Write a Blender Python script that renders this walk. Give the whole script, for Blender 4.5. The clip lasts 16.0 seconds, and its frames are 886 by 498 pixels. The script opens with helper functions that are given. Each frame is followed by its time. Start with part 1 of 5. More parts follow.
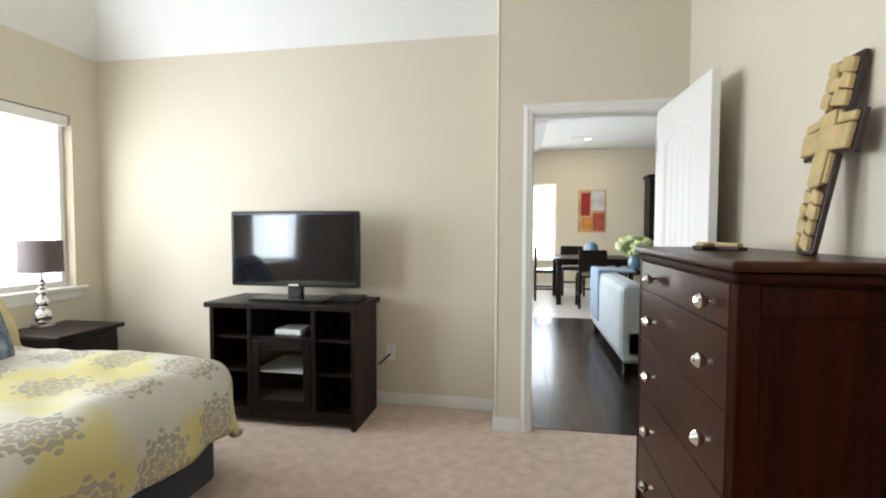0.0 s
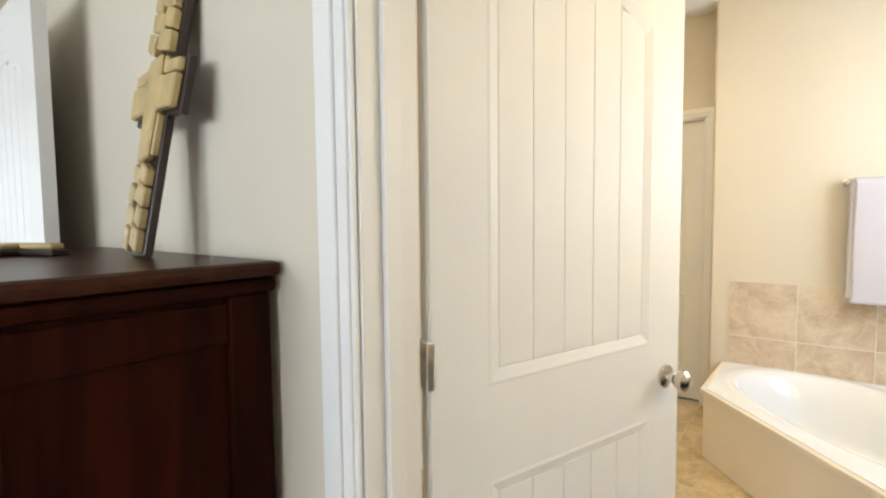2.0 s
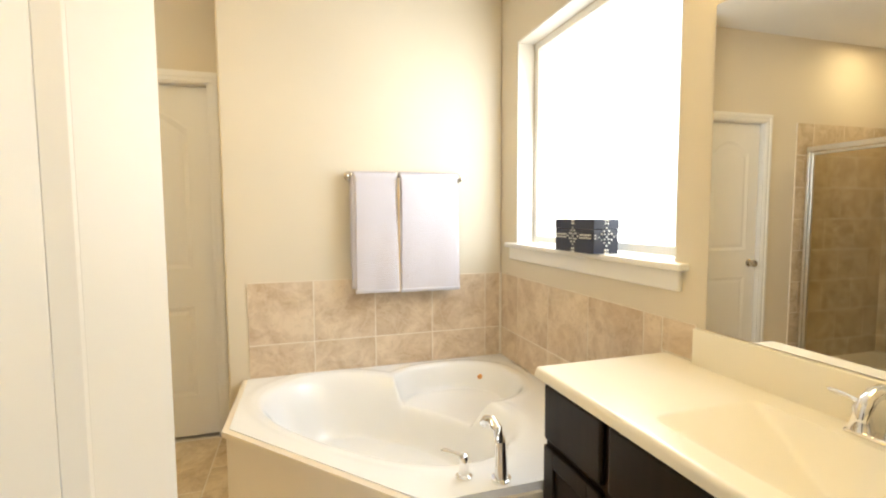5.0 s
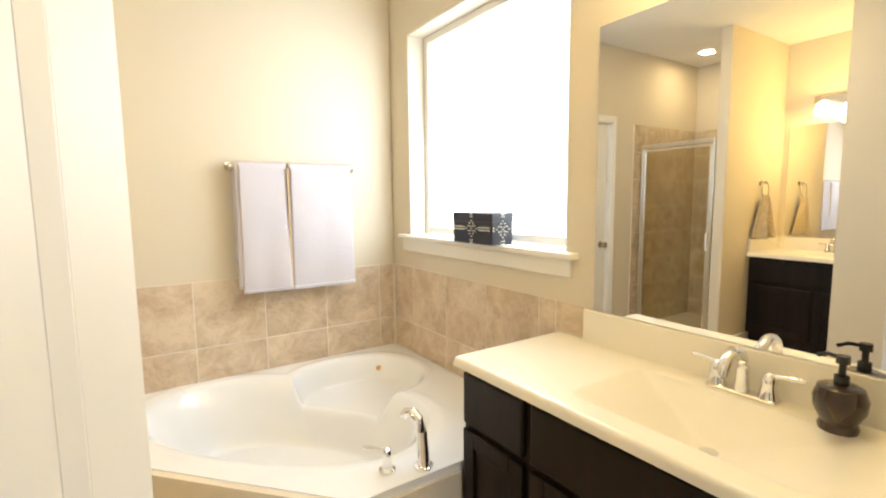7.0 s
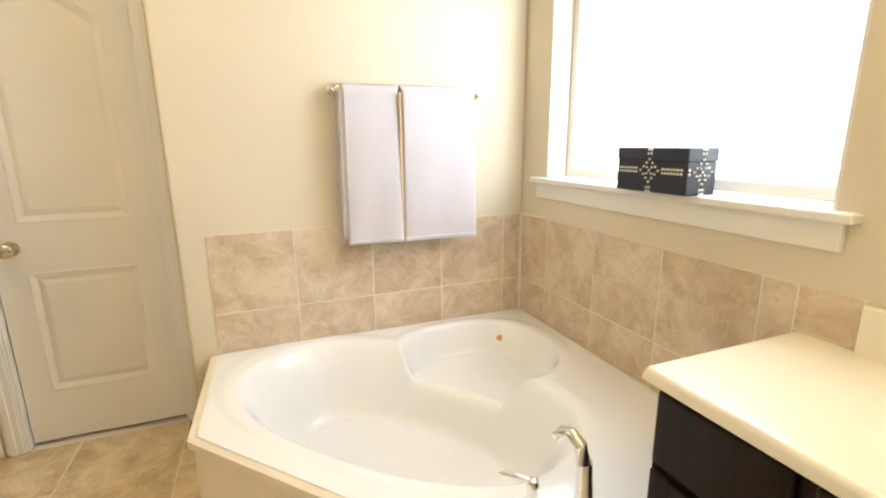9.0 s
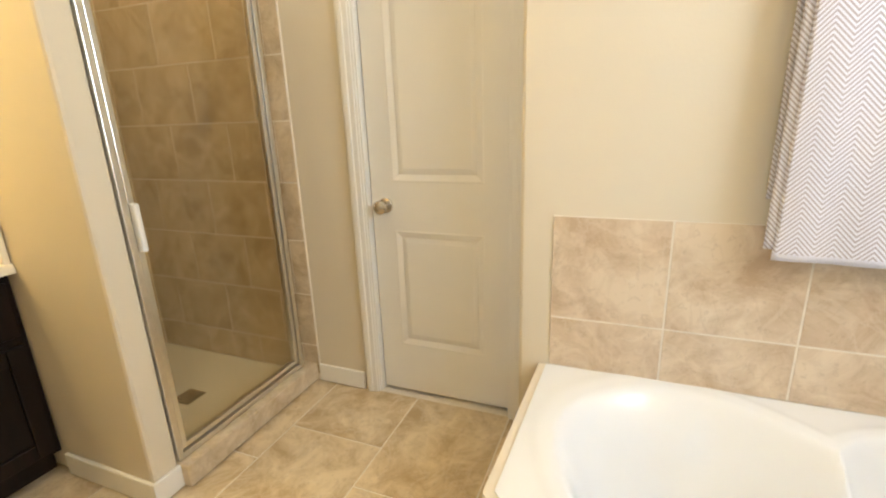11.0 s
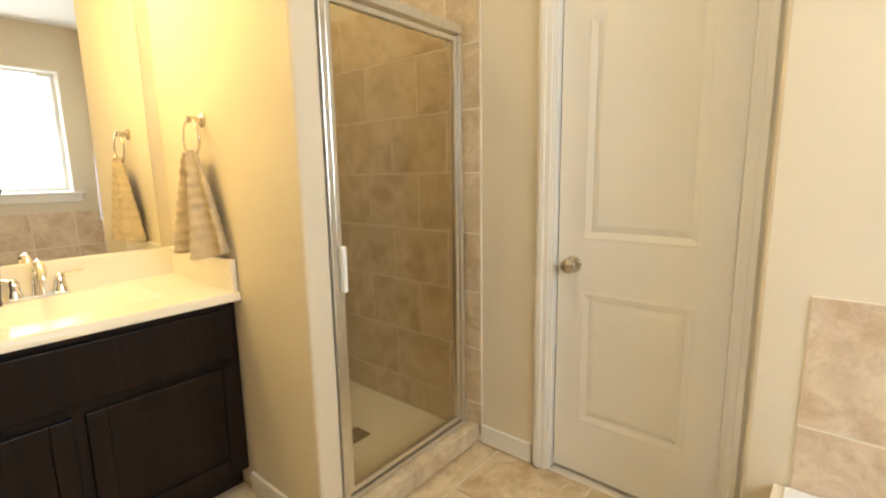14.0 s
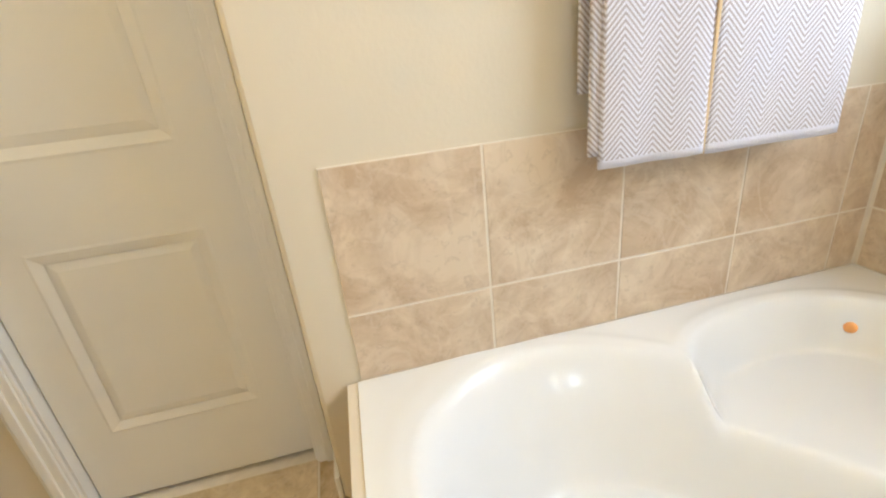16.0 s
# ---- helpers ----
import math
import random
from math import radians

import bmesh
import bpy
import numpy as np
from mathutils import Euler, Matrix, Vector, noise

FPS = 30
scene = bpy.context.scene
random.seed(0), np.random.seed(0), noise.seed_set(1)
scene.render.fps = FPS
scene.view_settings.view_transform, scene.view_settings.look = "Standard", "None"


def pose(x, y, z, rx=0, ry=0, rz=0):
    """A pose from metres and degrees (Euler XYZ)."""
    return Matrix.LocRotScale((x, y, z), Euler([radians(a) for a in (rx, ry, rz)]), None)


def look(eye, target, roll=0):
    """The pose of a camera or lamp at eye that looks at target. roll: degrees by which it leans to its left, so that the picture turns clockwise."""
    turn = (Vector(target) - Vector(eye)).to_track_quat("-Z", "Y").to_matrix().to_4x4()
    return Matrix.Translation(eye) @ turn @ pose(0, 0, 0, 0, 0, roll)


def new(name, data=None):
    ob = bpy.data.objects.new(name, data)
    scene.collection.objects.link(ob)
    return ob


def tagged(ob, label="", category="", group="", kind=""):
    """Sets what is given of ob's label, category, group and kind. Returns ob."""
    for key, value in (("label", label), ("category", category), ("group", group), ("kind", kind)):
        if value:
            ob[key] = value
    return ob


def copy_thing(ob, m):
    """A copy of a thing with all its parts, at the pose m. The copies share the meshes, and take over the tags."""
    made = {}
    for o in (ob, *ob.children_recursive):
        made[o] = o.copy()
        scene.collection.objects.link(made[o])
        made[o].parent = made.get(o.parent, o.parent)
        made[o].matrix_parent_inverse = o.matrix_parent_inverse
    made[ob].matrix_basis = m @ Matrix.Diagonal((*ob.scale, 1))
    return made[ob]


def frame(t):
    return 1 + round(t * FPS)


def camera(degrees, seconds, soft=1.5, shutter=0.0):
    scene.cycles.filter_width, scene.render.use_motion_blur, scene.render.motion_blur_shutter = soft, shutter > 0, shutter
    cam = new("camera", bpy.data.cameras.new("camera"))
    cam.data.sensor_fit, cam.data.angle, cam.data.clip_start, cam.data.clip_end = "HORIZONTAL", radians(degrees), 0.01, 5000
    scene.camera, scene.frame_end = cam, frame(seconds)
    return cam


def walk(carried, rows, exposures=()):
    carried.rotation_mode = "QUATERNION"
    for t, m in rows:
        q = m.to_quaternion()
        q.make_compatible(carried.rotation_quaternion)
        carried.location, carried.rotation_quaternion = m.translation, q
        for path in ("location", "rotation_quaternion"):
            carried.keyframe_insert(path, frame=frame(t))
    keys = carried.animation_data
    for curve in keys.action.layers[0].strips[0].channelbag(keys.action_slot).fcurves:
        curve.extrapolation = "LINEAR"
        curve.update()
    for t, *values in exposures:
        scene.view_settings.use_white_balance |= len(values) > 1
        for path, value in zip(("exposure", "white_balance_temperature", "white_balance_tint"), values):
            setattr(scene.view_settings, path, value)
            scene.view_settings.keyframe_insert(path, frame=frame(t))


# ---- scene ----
cam = camera(87.6, 16.0, soft=2.1)
PATH = [
    (0, (-0.195, -0.224, 1.279), (-0.54, 1.744, 1.195), 0.2),
    (0.5, (-0.091, -0.159, 1.273), (0.085, 1.831, 1.18), -0.2),
    (1, (0.003, -0.027, 1.28), (0.74, 1.828, 1.163), -0.9),
    (1.5, (0.107, 0.111, 1.292), (1.339, 1.679, 1.146), -1.3),
    (2, (0.269, 0.219, 1.274), (1.831, 1.463, 1.156), -0.6),
    (2.5, (0.43, 0.288, 1.276), (2.214, 1.185, 1.153), -1.1),
    (3, (0.57, 0.334, 1.27), (2.493, 0.873, 1.153), -2.0),
    (3.5, (0.721, 0.41, 1.242), (2.71, 0.573, 1.107), -0.2),
    (4, (0.832, 0.424, 1.226), (2.822, 0.27, 1.091), 0.3),
    (4.5, (0.956, 0.381, 1.239), (2.91, -0.017, 1.095), -0.1),
    (5, (1.01, 0.34, 1.239), (2.914, -0.257, 1.096), -0.3),
    (5.2, (1.018, 0.347, 1.252), (2.895, -0.325, 1.098), -0.5),
    (7.3, (1.092, 0.503, 1.283), (2.734, -0.619, 1.069), -0.6),
    (7.5, (1.116, 0.499, 1.278), (2.766, -0.608, 1.052), -0.5),
    (8, (1.209, 0.439, 1.269), (2.91, -0.574, 0.988), -0.5),
    (8.2, (1.26, 0.408, 1.27), (2.983, -0.559, 0.961), -0.5),
    (10.3, (2.036, 0.357, 1.184), (3.945, 0.476, 0.599), -1.7),
    (10.5, (2.056, 0.346, 1.199), (3.946, 0.653, 0.619), -1.9),
    (11, (2.197, 0.401, 1.197), (3.978, 1.122, 0.643), -2.0),
    (11.5, (2.197, 0.488, 1.186), (3.864, 1.499, 0.741), -1.7),
    (12, (2.161, 0.56, 1.209), (3.722, 1.757, 0.843), -1.3),
    (12.5, (2.143, 0.601, 1.223), (3.624, 1.91, 0.912), -1.0),
    (13, (2.146, 0.613, 1.227), (3.577, 1.983, 0.952), -0.8),
    (13.5, (2.159, 0.608, 1.215), (3.606, 1.962, 0.945), -0.7),
    (14, (2.22, 0.596, 1.199), (3.735, 1.86, 0.874), -1.0),
    (14.5, (2.241, 0.551, 1.18), (3.892, 1.606, 0.78), -2.0),
    (15, (2.342, 0.542, 1.171), (4.135, 1.26, 0.651), -4.1),
    (15.5, (2.487, 0.586, 1.13), (4.371, 0.784, 0.488), -5.1),
    (16, (2.706, 0.561, 1.079), (4.504, 0.195, 0.282), -6.3),
]
walk(cam, [(t, look(eye, target, roll)) for t, eye, target, roll in PATH], [(0, -0.06, 6300, 10), (1.5, -0.14, 6150, 10), (2.5, -0.18, 6250, 10), (3.5, -0.2, 6600, 10), (8, -0.22, 6600, 10), (10.5, -0.2, 6350, 10), (12.5, -0.14, 6600, 10), (14.5, -0.16, 6350, 10), (16, -0.22, 6000, 10)])

# ---- world and lights ----
world = bpy.data.worlds.new("sky")
scene.world = world
world.use_nodes = True
wn = world.node_tree
sky = wn.nodes.new("ShaderNodeTexSky")
sky.sky_type = "NISHITA"
sky.sun_disc = False
sky.sun_elevation, sky.sun_rotation = radians(55), radians(200)
wn.links.new(sky.outputs[0], wn.nodes["Background"].inputs[0])
wn.nodes["Background"].inputs[1].default_value = 0.12


def area(name, m, sx, sy, power, colour=(1, 1, 1)):
    d = bpy.data.lights.new(name, "AREA")
    d.shape, d.size, d.size_y, d.energy, d.color = "RECTANGLE", sx, sy, power, colour
    ob = new(name, d)
    ob.matrix_world = m
    return ob


def bulb(name, at, power, colour, r=0.04):
    d = bpy.data.lights.new(name, "POINT")
    d.energy, d.color, d.shadow_soft_size = power, colour, r
    ob = new(name, d)
    ob.location = at
    return ob


COOL, WARM = (0.80, 0.90, 1.0), (1.0, 0.72, 0.26)
area("bath_window_daylight", look((2.84, -0.99, 1.65), (2.84, 1, 1.25)), 0.85, 1.05, 26, (0.74, 0.87, 1.0))
area("bed_window_daylight", look((-3.66, 1.55, 1.48), (0, 1.2, 1.2)), 1.15, 1.25, 66, COOL)
area("bed_second_window_daylight", look((-3.64, -0.36, 1.48), (0, 0.3, 1.2)), 1.0, 1.25, 60, COOL)
area("living_window_daylight", look((-0.62, 6.5, 1.5), (3, 6.5, 1.2)), 4.0, 1.5, 88, (0.80, 0.90, 1.0))
area("dining_window_daylight", look((0.12, 10.25, 1.45), (0.5, 5, 1.0)), 0.7, 1.6, 30, COOL)

# ---- materials ----


def mat(name, colour, rough=0.6, metal=0.0, vary=0.06, scale=6.0, bump=0.0, bscale=120.0, coat=0.0, spec=0.5):
    m = bpy.data.materials.new(name)
    m.use_nodes = True
    nt = m.node_tree
    b = nt.nodes["Principled BSDF"]
    b.inputs["Roughness"].default_value, b.inputs["Metallic"].default_value = rough, metal
    b.inputs["Coat Weight"].default_value = coat
    b.inputs["Specular IOR Level"].default_value = spec
    tc = nt.nodes.new("ShaderNodeTexCoord")
    n1 = nt.nodes.new("ShaderNodeTexNoise")
    n1.inputs["Scale"].default_value, n1.inputs["Detail"].default_value = scale, 6
    nt.links.new(tc.outputs["Object"], n1.inputs["Vector"])
    r = nt.nodes.new("ShaderNodeValToRGB")
    c = np.array(colour)
    r.color_ramp.elements[0].position, r.color_ramp.elements[1].position = 0.3, 0.7
    r.color_ramp.elements[0].color = (*np.clip(c * (1 - vary), 0, 1), 1)
    r.color_ramp.elements[1].color = (*np.clip(c * (1 + vary), 0, 1), 1)
    nt.links.new(n1.outputs["Fac"], r.inputs["Fac"])
    nt.links.new(r.outputs["Color"], b.inputs["Base Color"])
    if bump:
        n2 = nt.nodes.new("ShaderNodeTexNoise")
        n2.inputs["Scale"].default_value, n2.inputs["Detail"].default_value = bscale, 4
        nt.links.new(tc.outputs["Object"], n2.inputs["Vector"])
        bp = nt.nodes.new("ShaderNodeBump")
        bp.inputs["Strength"].default_value, bp.inputs["Distance"].default_value = bump, 0.004
        nt.links.new(n2.outputs["Fac"], bp.inputs["Height"])
        nt.links.new(bp.outputs["Normal"], b.inputs["Normal"])
    return m


def glow(name, colour, strength):
    m = bpy.data.materials.new(name)
    m.use_nodes = True
    b = m.node_tree.nodes["Principled BSDF"]
    b.inputs["Base Color"].default_value = (*colour, 1)
    b.inputs["Emission Color"].default_value = (*colour, 1)
    b.inputs["Emission Strength"].default_value = strength
    return m


def wood(name, dark, light, rough, axis=2, coat=0.3, spec=0.2):
    """Stained timber with streaks along one axis."""
    m = mat(name, light, rough, coat=coat, spec=spec)
    nt = m.node_tree
    tc = [n for n in nt.nodes if n.type == "TEX_COORD"][0]
    mp = nt.nodes.new("ShaderNodeMapping")
    s = [28.0, 28.0, 28.0]
    s[axis] = 1.6
    mp.inputs["Scale"].default_value = s
    nt.links.new(tc.outputs["Object"], mp.inputs["Vector"])
    n = [n for n in nt.nodes if n.type == "TEX_NOISE"][0]
    n.inputs["Scale"].default_value, n.inputs["Distortion"].default_value = 0.6, 1.6
    nt.links.new(mp.outputs["Vector"], n.inputs["Vector"])
    r = [n for n in nt.nodes if n.type == "VALTORGB"][0]
    r.color_ramp.elements[0].color, r.color_ramp.elements[1].color = (*dark, 1), (*light, 1)
    return m


def stone(name, a, b2, rough=0.4):
    """Clouded ceramic tile, another cloud on each piece."""
    m = mat(name, a, rough, bump=0.05, bscale=40)
    nt = m.node_tree
    tc = [n for n in nt.nodes if n.type == "TEX_COORD"][0]
    oi = nt.nodes.new("ShaderNodeObjectInfo")
    mul = nt.nodes.new("ShaderNodeVectorMath")
    mul.operation = "MULTIPLY_ADD"
    nt.links.new(oi.outputs["Random"], mul.inputs[0])
    mul.inputs[1].default_value = (37, 19, 53)
    nt.links.new(tc.outputs["Object"], mul.inputs[2])
    n = [n for n in nt.nodes if n.type == "TEX_NOISE"][0]
    n.inputs["Scale"].default_value, n.inputs["Detail"].default_value, n.inputs["Distortion"].default_value = 7.0, 12, 0.6
    n.inputs["Roughness"].default_value = 0.66
    nt.links.new(mul.outputs[0], n.inputs["Vector"])
    r = [n for n in nt.nodes if n.type == "VALTORGB"][0]
    r.color_ramp.elements[0].color, r.color_ramp.elements[1].color = (*a, 1), (*b2, 1)
    r.color_ramp.elements[0].position, r.color_ramp.elements[1].position = 0.36, 0.62
    b = nt.nodes["Principled BSDF"]
    last = r.outputs["Color"]
    # pale drifting veins, then small dark flecks
    for scale, dist, at, half, tone, strength in ((3.2, 2.2, 0.5, 0.035, (0.80, 0.72, 0.60, 1), 0.22), (4.6, 1.6, 0.44, 0.02, (0.36, 0.25, 0.15, 1), 0.16), (46.0, 0.4, 0.34, 0.06, (0.32, 0.22, 0.14, 1), 0.25)):
        v = nt.nodes.new("ShaderNodeTexNoise")
        v.inputs["Scale"].default_value, v.inputs["Detail"].default_value, v.inputs["Distortion"].default_value = scale, 5, dist
        nt.links.new(mul.outputs[0], v.inputs["Vector"])
        band = nt.nodes.new("ShaderNodeValToRGB")
        e = band.color_ramp.elements
        e[0].position, e[0].color = at - half, (0, 0, 0, 1)
        e[1].position, e[1].color = at + half, (0, 0, 0, 1)
        mid = band.color_ramp.elements.new(at)
        mid.color = (strength, strength, strength, 1)
        nt.links.new(v.outputs["Fac"], band.inputs["Fac"])
        mx = nt.nodes.new("ShaderNodeMix")
        mx.data_type = "RGBA"
        nt.links.new(band.outputs["Color"], mx.inputs["Factor"])
        nt.links.new(last, mx.inputs["A"])
        mx.inputs["B"].default_value = tone
        last = mx.outputs["Result"]
    nt.links.new(last, b.inputs["Base Color"])
    return m


def clear(name, tint, rough=0.0):
    m = bpy.data.materials.new(name)
    m.use_nodes = True
    nt = m.node_tree
    nt.nodes.remove(nt.nodes["Principled BSDF"])
    out = [n for n in nt.nodes if n.type == "OUTPUT_MATERIAL"][0]
    t, g, mx = (nt.nodes.new(k) for k in ("ShaderNodeBsdfTransparent", "ShaderNodeBsdfGlossy", "ShaderNodeMixShader"))
    t.inputs[0].default_value, g.inputs["Roughness"].default_value = (*tint, 1), rough
    mx.inputs[0].default_value = 0.05
    nt.links.new(t.outputs[0], mx.inputs[1])
    nt.links.new(g.outputs[0], mx.inputs[2])
    nt.links.new(mx.outputs[0], out.inputs[0])
    return m


PAINT = mat("wall_paint", (0.675, 0.605, 0.485), 0.75, vary=0.015, scale=1.5, bump=0.12, bscale=90)
CEIL = mat("ceiling_paint", (0.80, 0.79, 0.77), 0.85, vary=0.015, scale=2, bump=0.15, bscale=70)
TRIM = mat("white_trim_paint", (0.79, 0.77, 0.73), 0.5, vary=0.02, scale=3)
CARPET = mat("beige_carpet", (0.64, 0.50, 0.40), 0.95, vary=0.13, scale=13, bump=1.0, bscale=260, spec=0.1)
ESPRESSO = wood("espresso_wood", (0.005, 0.003, 0.002), (0.015, 0.008, 0.0055), 0.42, coat=0.05)
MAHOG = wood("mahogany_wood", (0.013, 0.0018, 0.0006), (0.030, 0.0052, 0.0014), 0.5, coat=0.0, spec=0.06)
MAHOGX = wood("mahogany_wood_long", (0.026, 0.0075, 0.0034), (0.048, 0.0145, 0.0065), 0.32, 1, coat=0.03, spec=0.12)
DARKFLOOR = wood("dark_floor_board", (0.010, 0.006, 0.005), (0.028, 0.016, 0.012), 0.27, 1, coat=0.1)
CHROME = mat("chrome", (0.85, 0.85, 0.86), 0.06, 1.0, vary=0.01)
NICKEL = mat("satin_nickel", (0.62, 0.58, 0.52), 0.25, 1.0, vary=0.04, scale=20)
ALU = mat("brushed_aluminium", (0.78, 0.77, 0.74), 0.28, 1.0, vary=0.04, scale=30)
TILE = stone("beige_stone_tile", (0.50, 0.37, 0.25), (0.70, 0.58, 0.44))
SHTILE = stone("shower_stone_tile", (0.46, 0.36, 0.23), (0.66, 0.55, 0.40))
FTILE = stone("floor_stone_tile", (0.46, 0.335, 0.185), (0.72, 0.60, 0.42), 0.42)
KITTILE = stone("pale_floor_tile", (0.55, 0.50, 0.44), (0.66, 0.62, 0.56), 0.3)
GROUT = mat("pale_grout", (0.76, 0.70, 0.61), 0.9, vary=0.06, scale=30)
TUB = mat("white_acrylic", (0.82, 0.83, 0.85), 0.2, vary=0.01, coat=0.2)
PAN = mat("shower_pan_acrylic", (0.70, 0.66, 0.58), 0.4, vary=0.03, bump=0.2, bscale=200)
MARBLE = mat("cream_cultured_marble", (0.84, 0.79, 0.68), 0.28, vary=0.02, scale=3, coat=0.15)
MIRROR = mat("mirror_silver", (0.90, 0.90, 0.88), 0.01, 1.0, vary=0.0)
GLASS = clear("clear_glass", (0.97, 0.98, 0.97))
SHGLASS = clear("shower_glass", (0.93, 0.90, 0.80))
CANDLE = mat("dark_brown_ceramic", (0.035, 0.018, 0.012), 0.25, vary=0.2, coat=0.4)
BLACK = mat("black_plastic", (0.008, 0.008, 0.009), 0.25, vary=0.1)
SCREEN = mat("tv_screen", (0.006, 0.006, 0.008), 0.08, vary=0.0, coat=0.6)
NAVY = mat("dark_navy_leather", (0.012, 0.016, 0.035), 0.45, vary=0.15, bump=0.2)
STUD = mat("silver_stud", (0.80, 0.80, 0.78), 0.35, 0.2)
SKIRT = mat("charcoal_bed_skirt", (0.055, 0.058, 0.066), 0.9, vary=0.12, scale=15, bump=0.3)
GOLD = mat("pale_carved_wood", (0.52, 0.38, 0.17), 0.5, vary=0.22, scale=14, bump=0.4, bscale=50)
DKWOOD = mat("dark_cross_backing", (0.035, 0.018, 0.012), 0.4, vary=0.3, scale=20)
WHITE = mat("white_plastic", (0.80, 0.79, 0.76), 0.4, vary=0.01)
SHADE = mat("taupe_lampshade", (0.13, 0.10, 0.10), 0.85, vary=0.06, bump=0.3, bscale=300)
SOFA = mat("pale_blue_grey_upholstery", (0.50, 0.55, 0.60), 0.9, vary=0.05, bump=0.3, bscale=200)
THROW = mat("blue_grey_throw", (0.30, 0.38, 0.50), 0.95, vary=0.1, bump=0.5, bscale=150)
LEAF = mat("pale_green_petals", (0.62, 0.68, 0.36), 0.7, vary=0.25, scale=40)
VASE = mat("blue_glazed_ceramic", (0.12, 0.22, 0.32), 0.2, vary=0.1, coat=0.5)
SAND = mat("tan_hand_towel", (0.54, 0.45, 0.32), 0.95, vary=0.12, scale=30, bump=0.8, bscale=220)
# orange towel edge and the shadow of its fold, in one colour
FOLDBAND = mat("tan_fold_shadow", (0.62, 0.46, 0.28), 0.9, vary=0.08)
APRON = mat("cream_apron_paint", (0.74, 0.66, 0.54), 0.4, vary=0.02, bump=0.05)
ORANGE = mat("copper_overflow", (0.72, 0.36, 0.14), 0.3, 0.6)
DAYLIGHT = glow("daylight_beyond_glass", (1.0, 1.0, 1.0), 2.6)
LAMPGLOW = glow("lit_lamp_glass", (1.0, 0.86, 0.6), 9.0)
DOWNGLOW = glow("lit_downlight", (1.0, 0.95, 0.85), 8.0)


def towel_weave():
    """White cotton with grey herringbone stripes, along y and z."""
    m = mat("herringbone_towel", (0.8, 0.8, 0.84), 0.95, bump=0.5, bscale=300)
    nt = m.node_tree
    b = nt.nodes["Principled BSDF"]
    tc = [n for n in nt.nodes if n.type == "TEX_COORD"][0]
    sep = nt.nodes.new("ShaderNodeSeparateXYZ")
    nt.links.new(tc.outputs["Object"], sep.inputs[0])

    def op(kind, a, c):
        n = nt.nodes.new("ShaderNodeMath")
        n.operation = kind
        for k, v in enumerate((a, c)):
            if isinstance(v, (int, float)):
                n.inputs[k].default_value = v
            else:
                nt.links.new(v, n.inputs[k])
        return n.outputs[0]

    zig = op("PINGPONG", sep.outputs[1], 0.038)
    v = op("ADD", sep.outputs[2], op("MULTIPLY", zig, 1.1))
    stripe = op("SINE", op("MULTIPLY", v, 2 * math.pi / 0.0125), 0)
    fac = op("MULTIPLY", op("ADD", op("MULTIPLY", stripe, 1.6), 0.35), op("GREATER_THAN", sep.outputs[2], 0.832))
    r = nt.nodes.new("ShaderNodeValToRGB")
    r.color_ramp.elements[0].color, r.color_ramp.elements[1].color = (0.71, 0.70, 0.78, 1), (0.42, 0.37, 0.38, 1)
    nt.links.new(fac, r.inputs[0])
    nt.links.new(r.outputs[0], b.inputs["Base Color"])
    return m


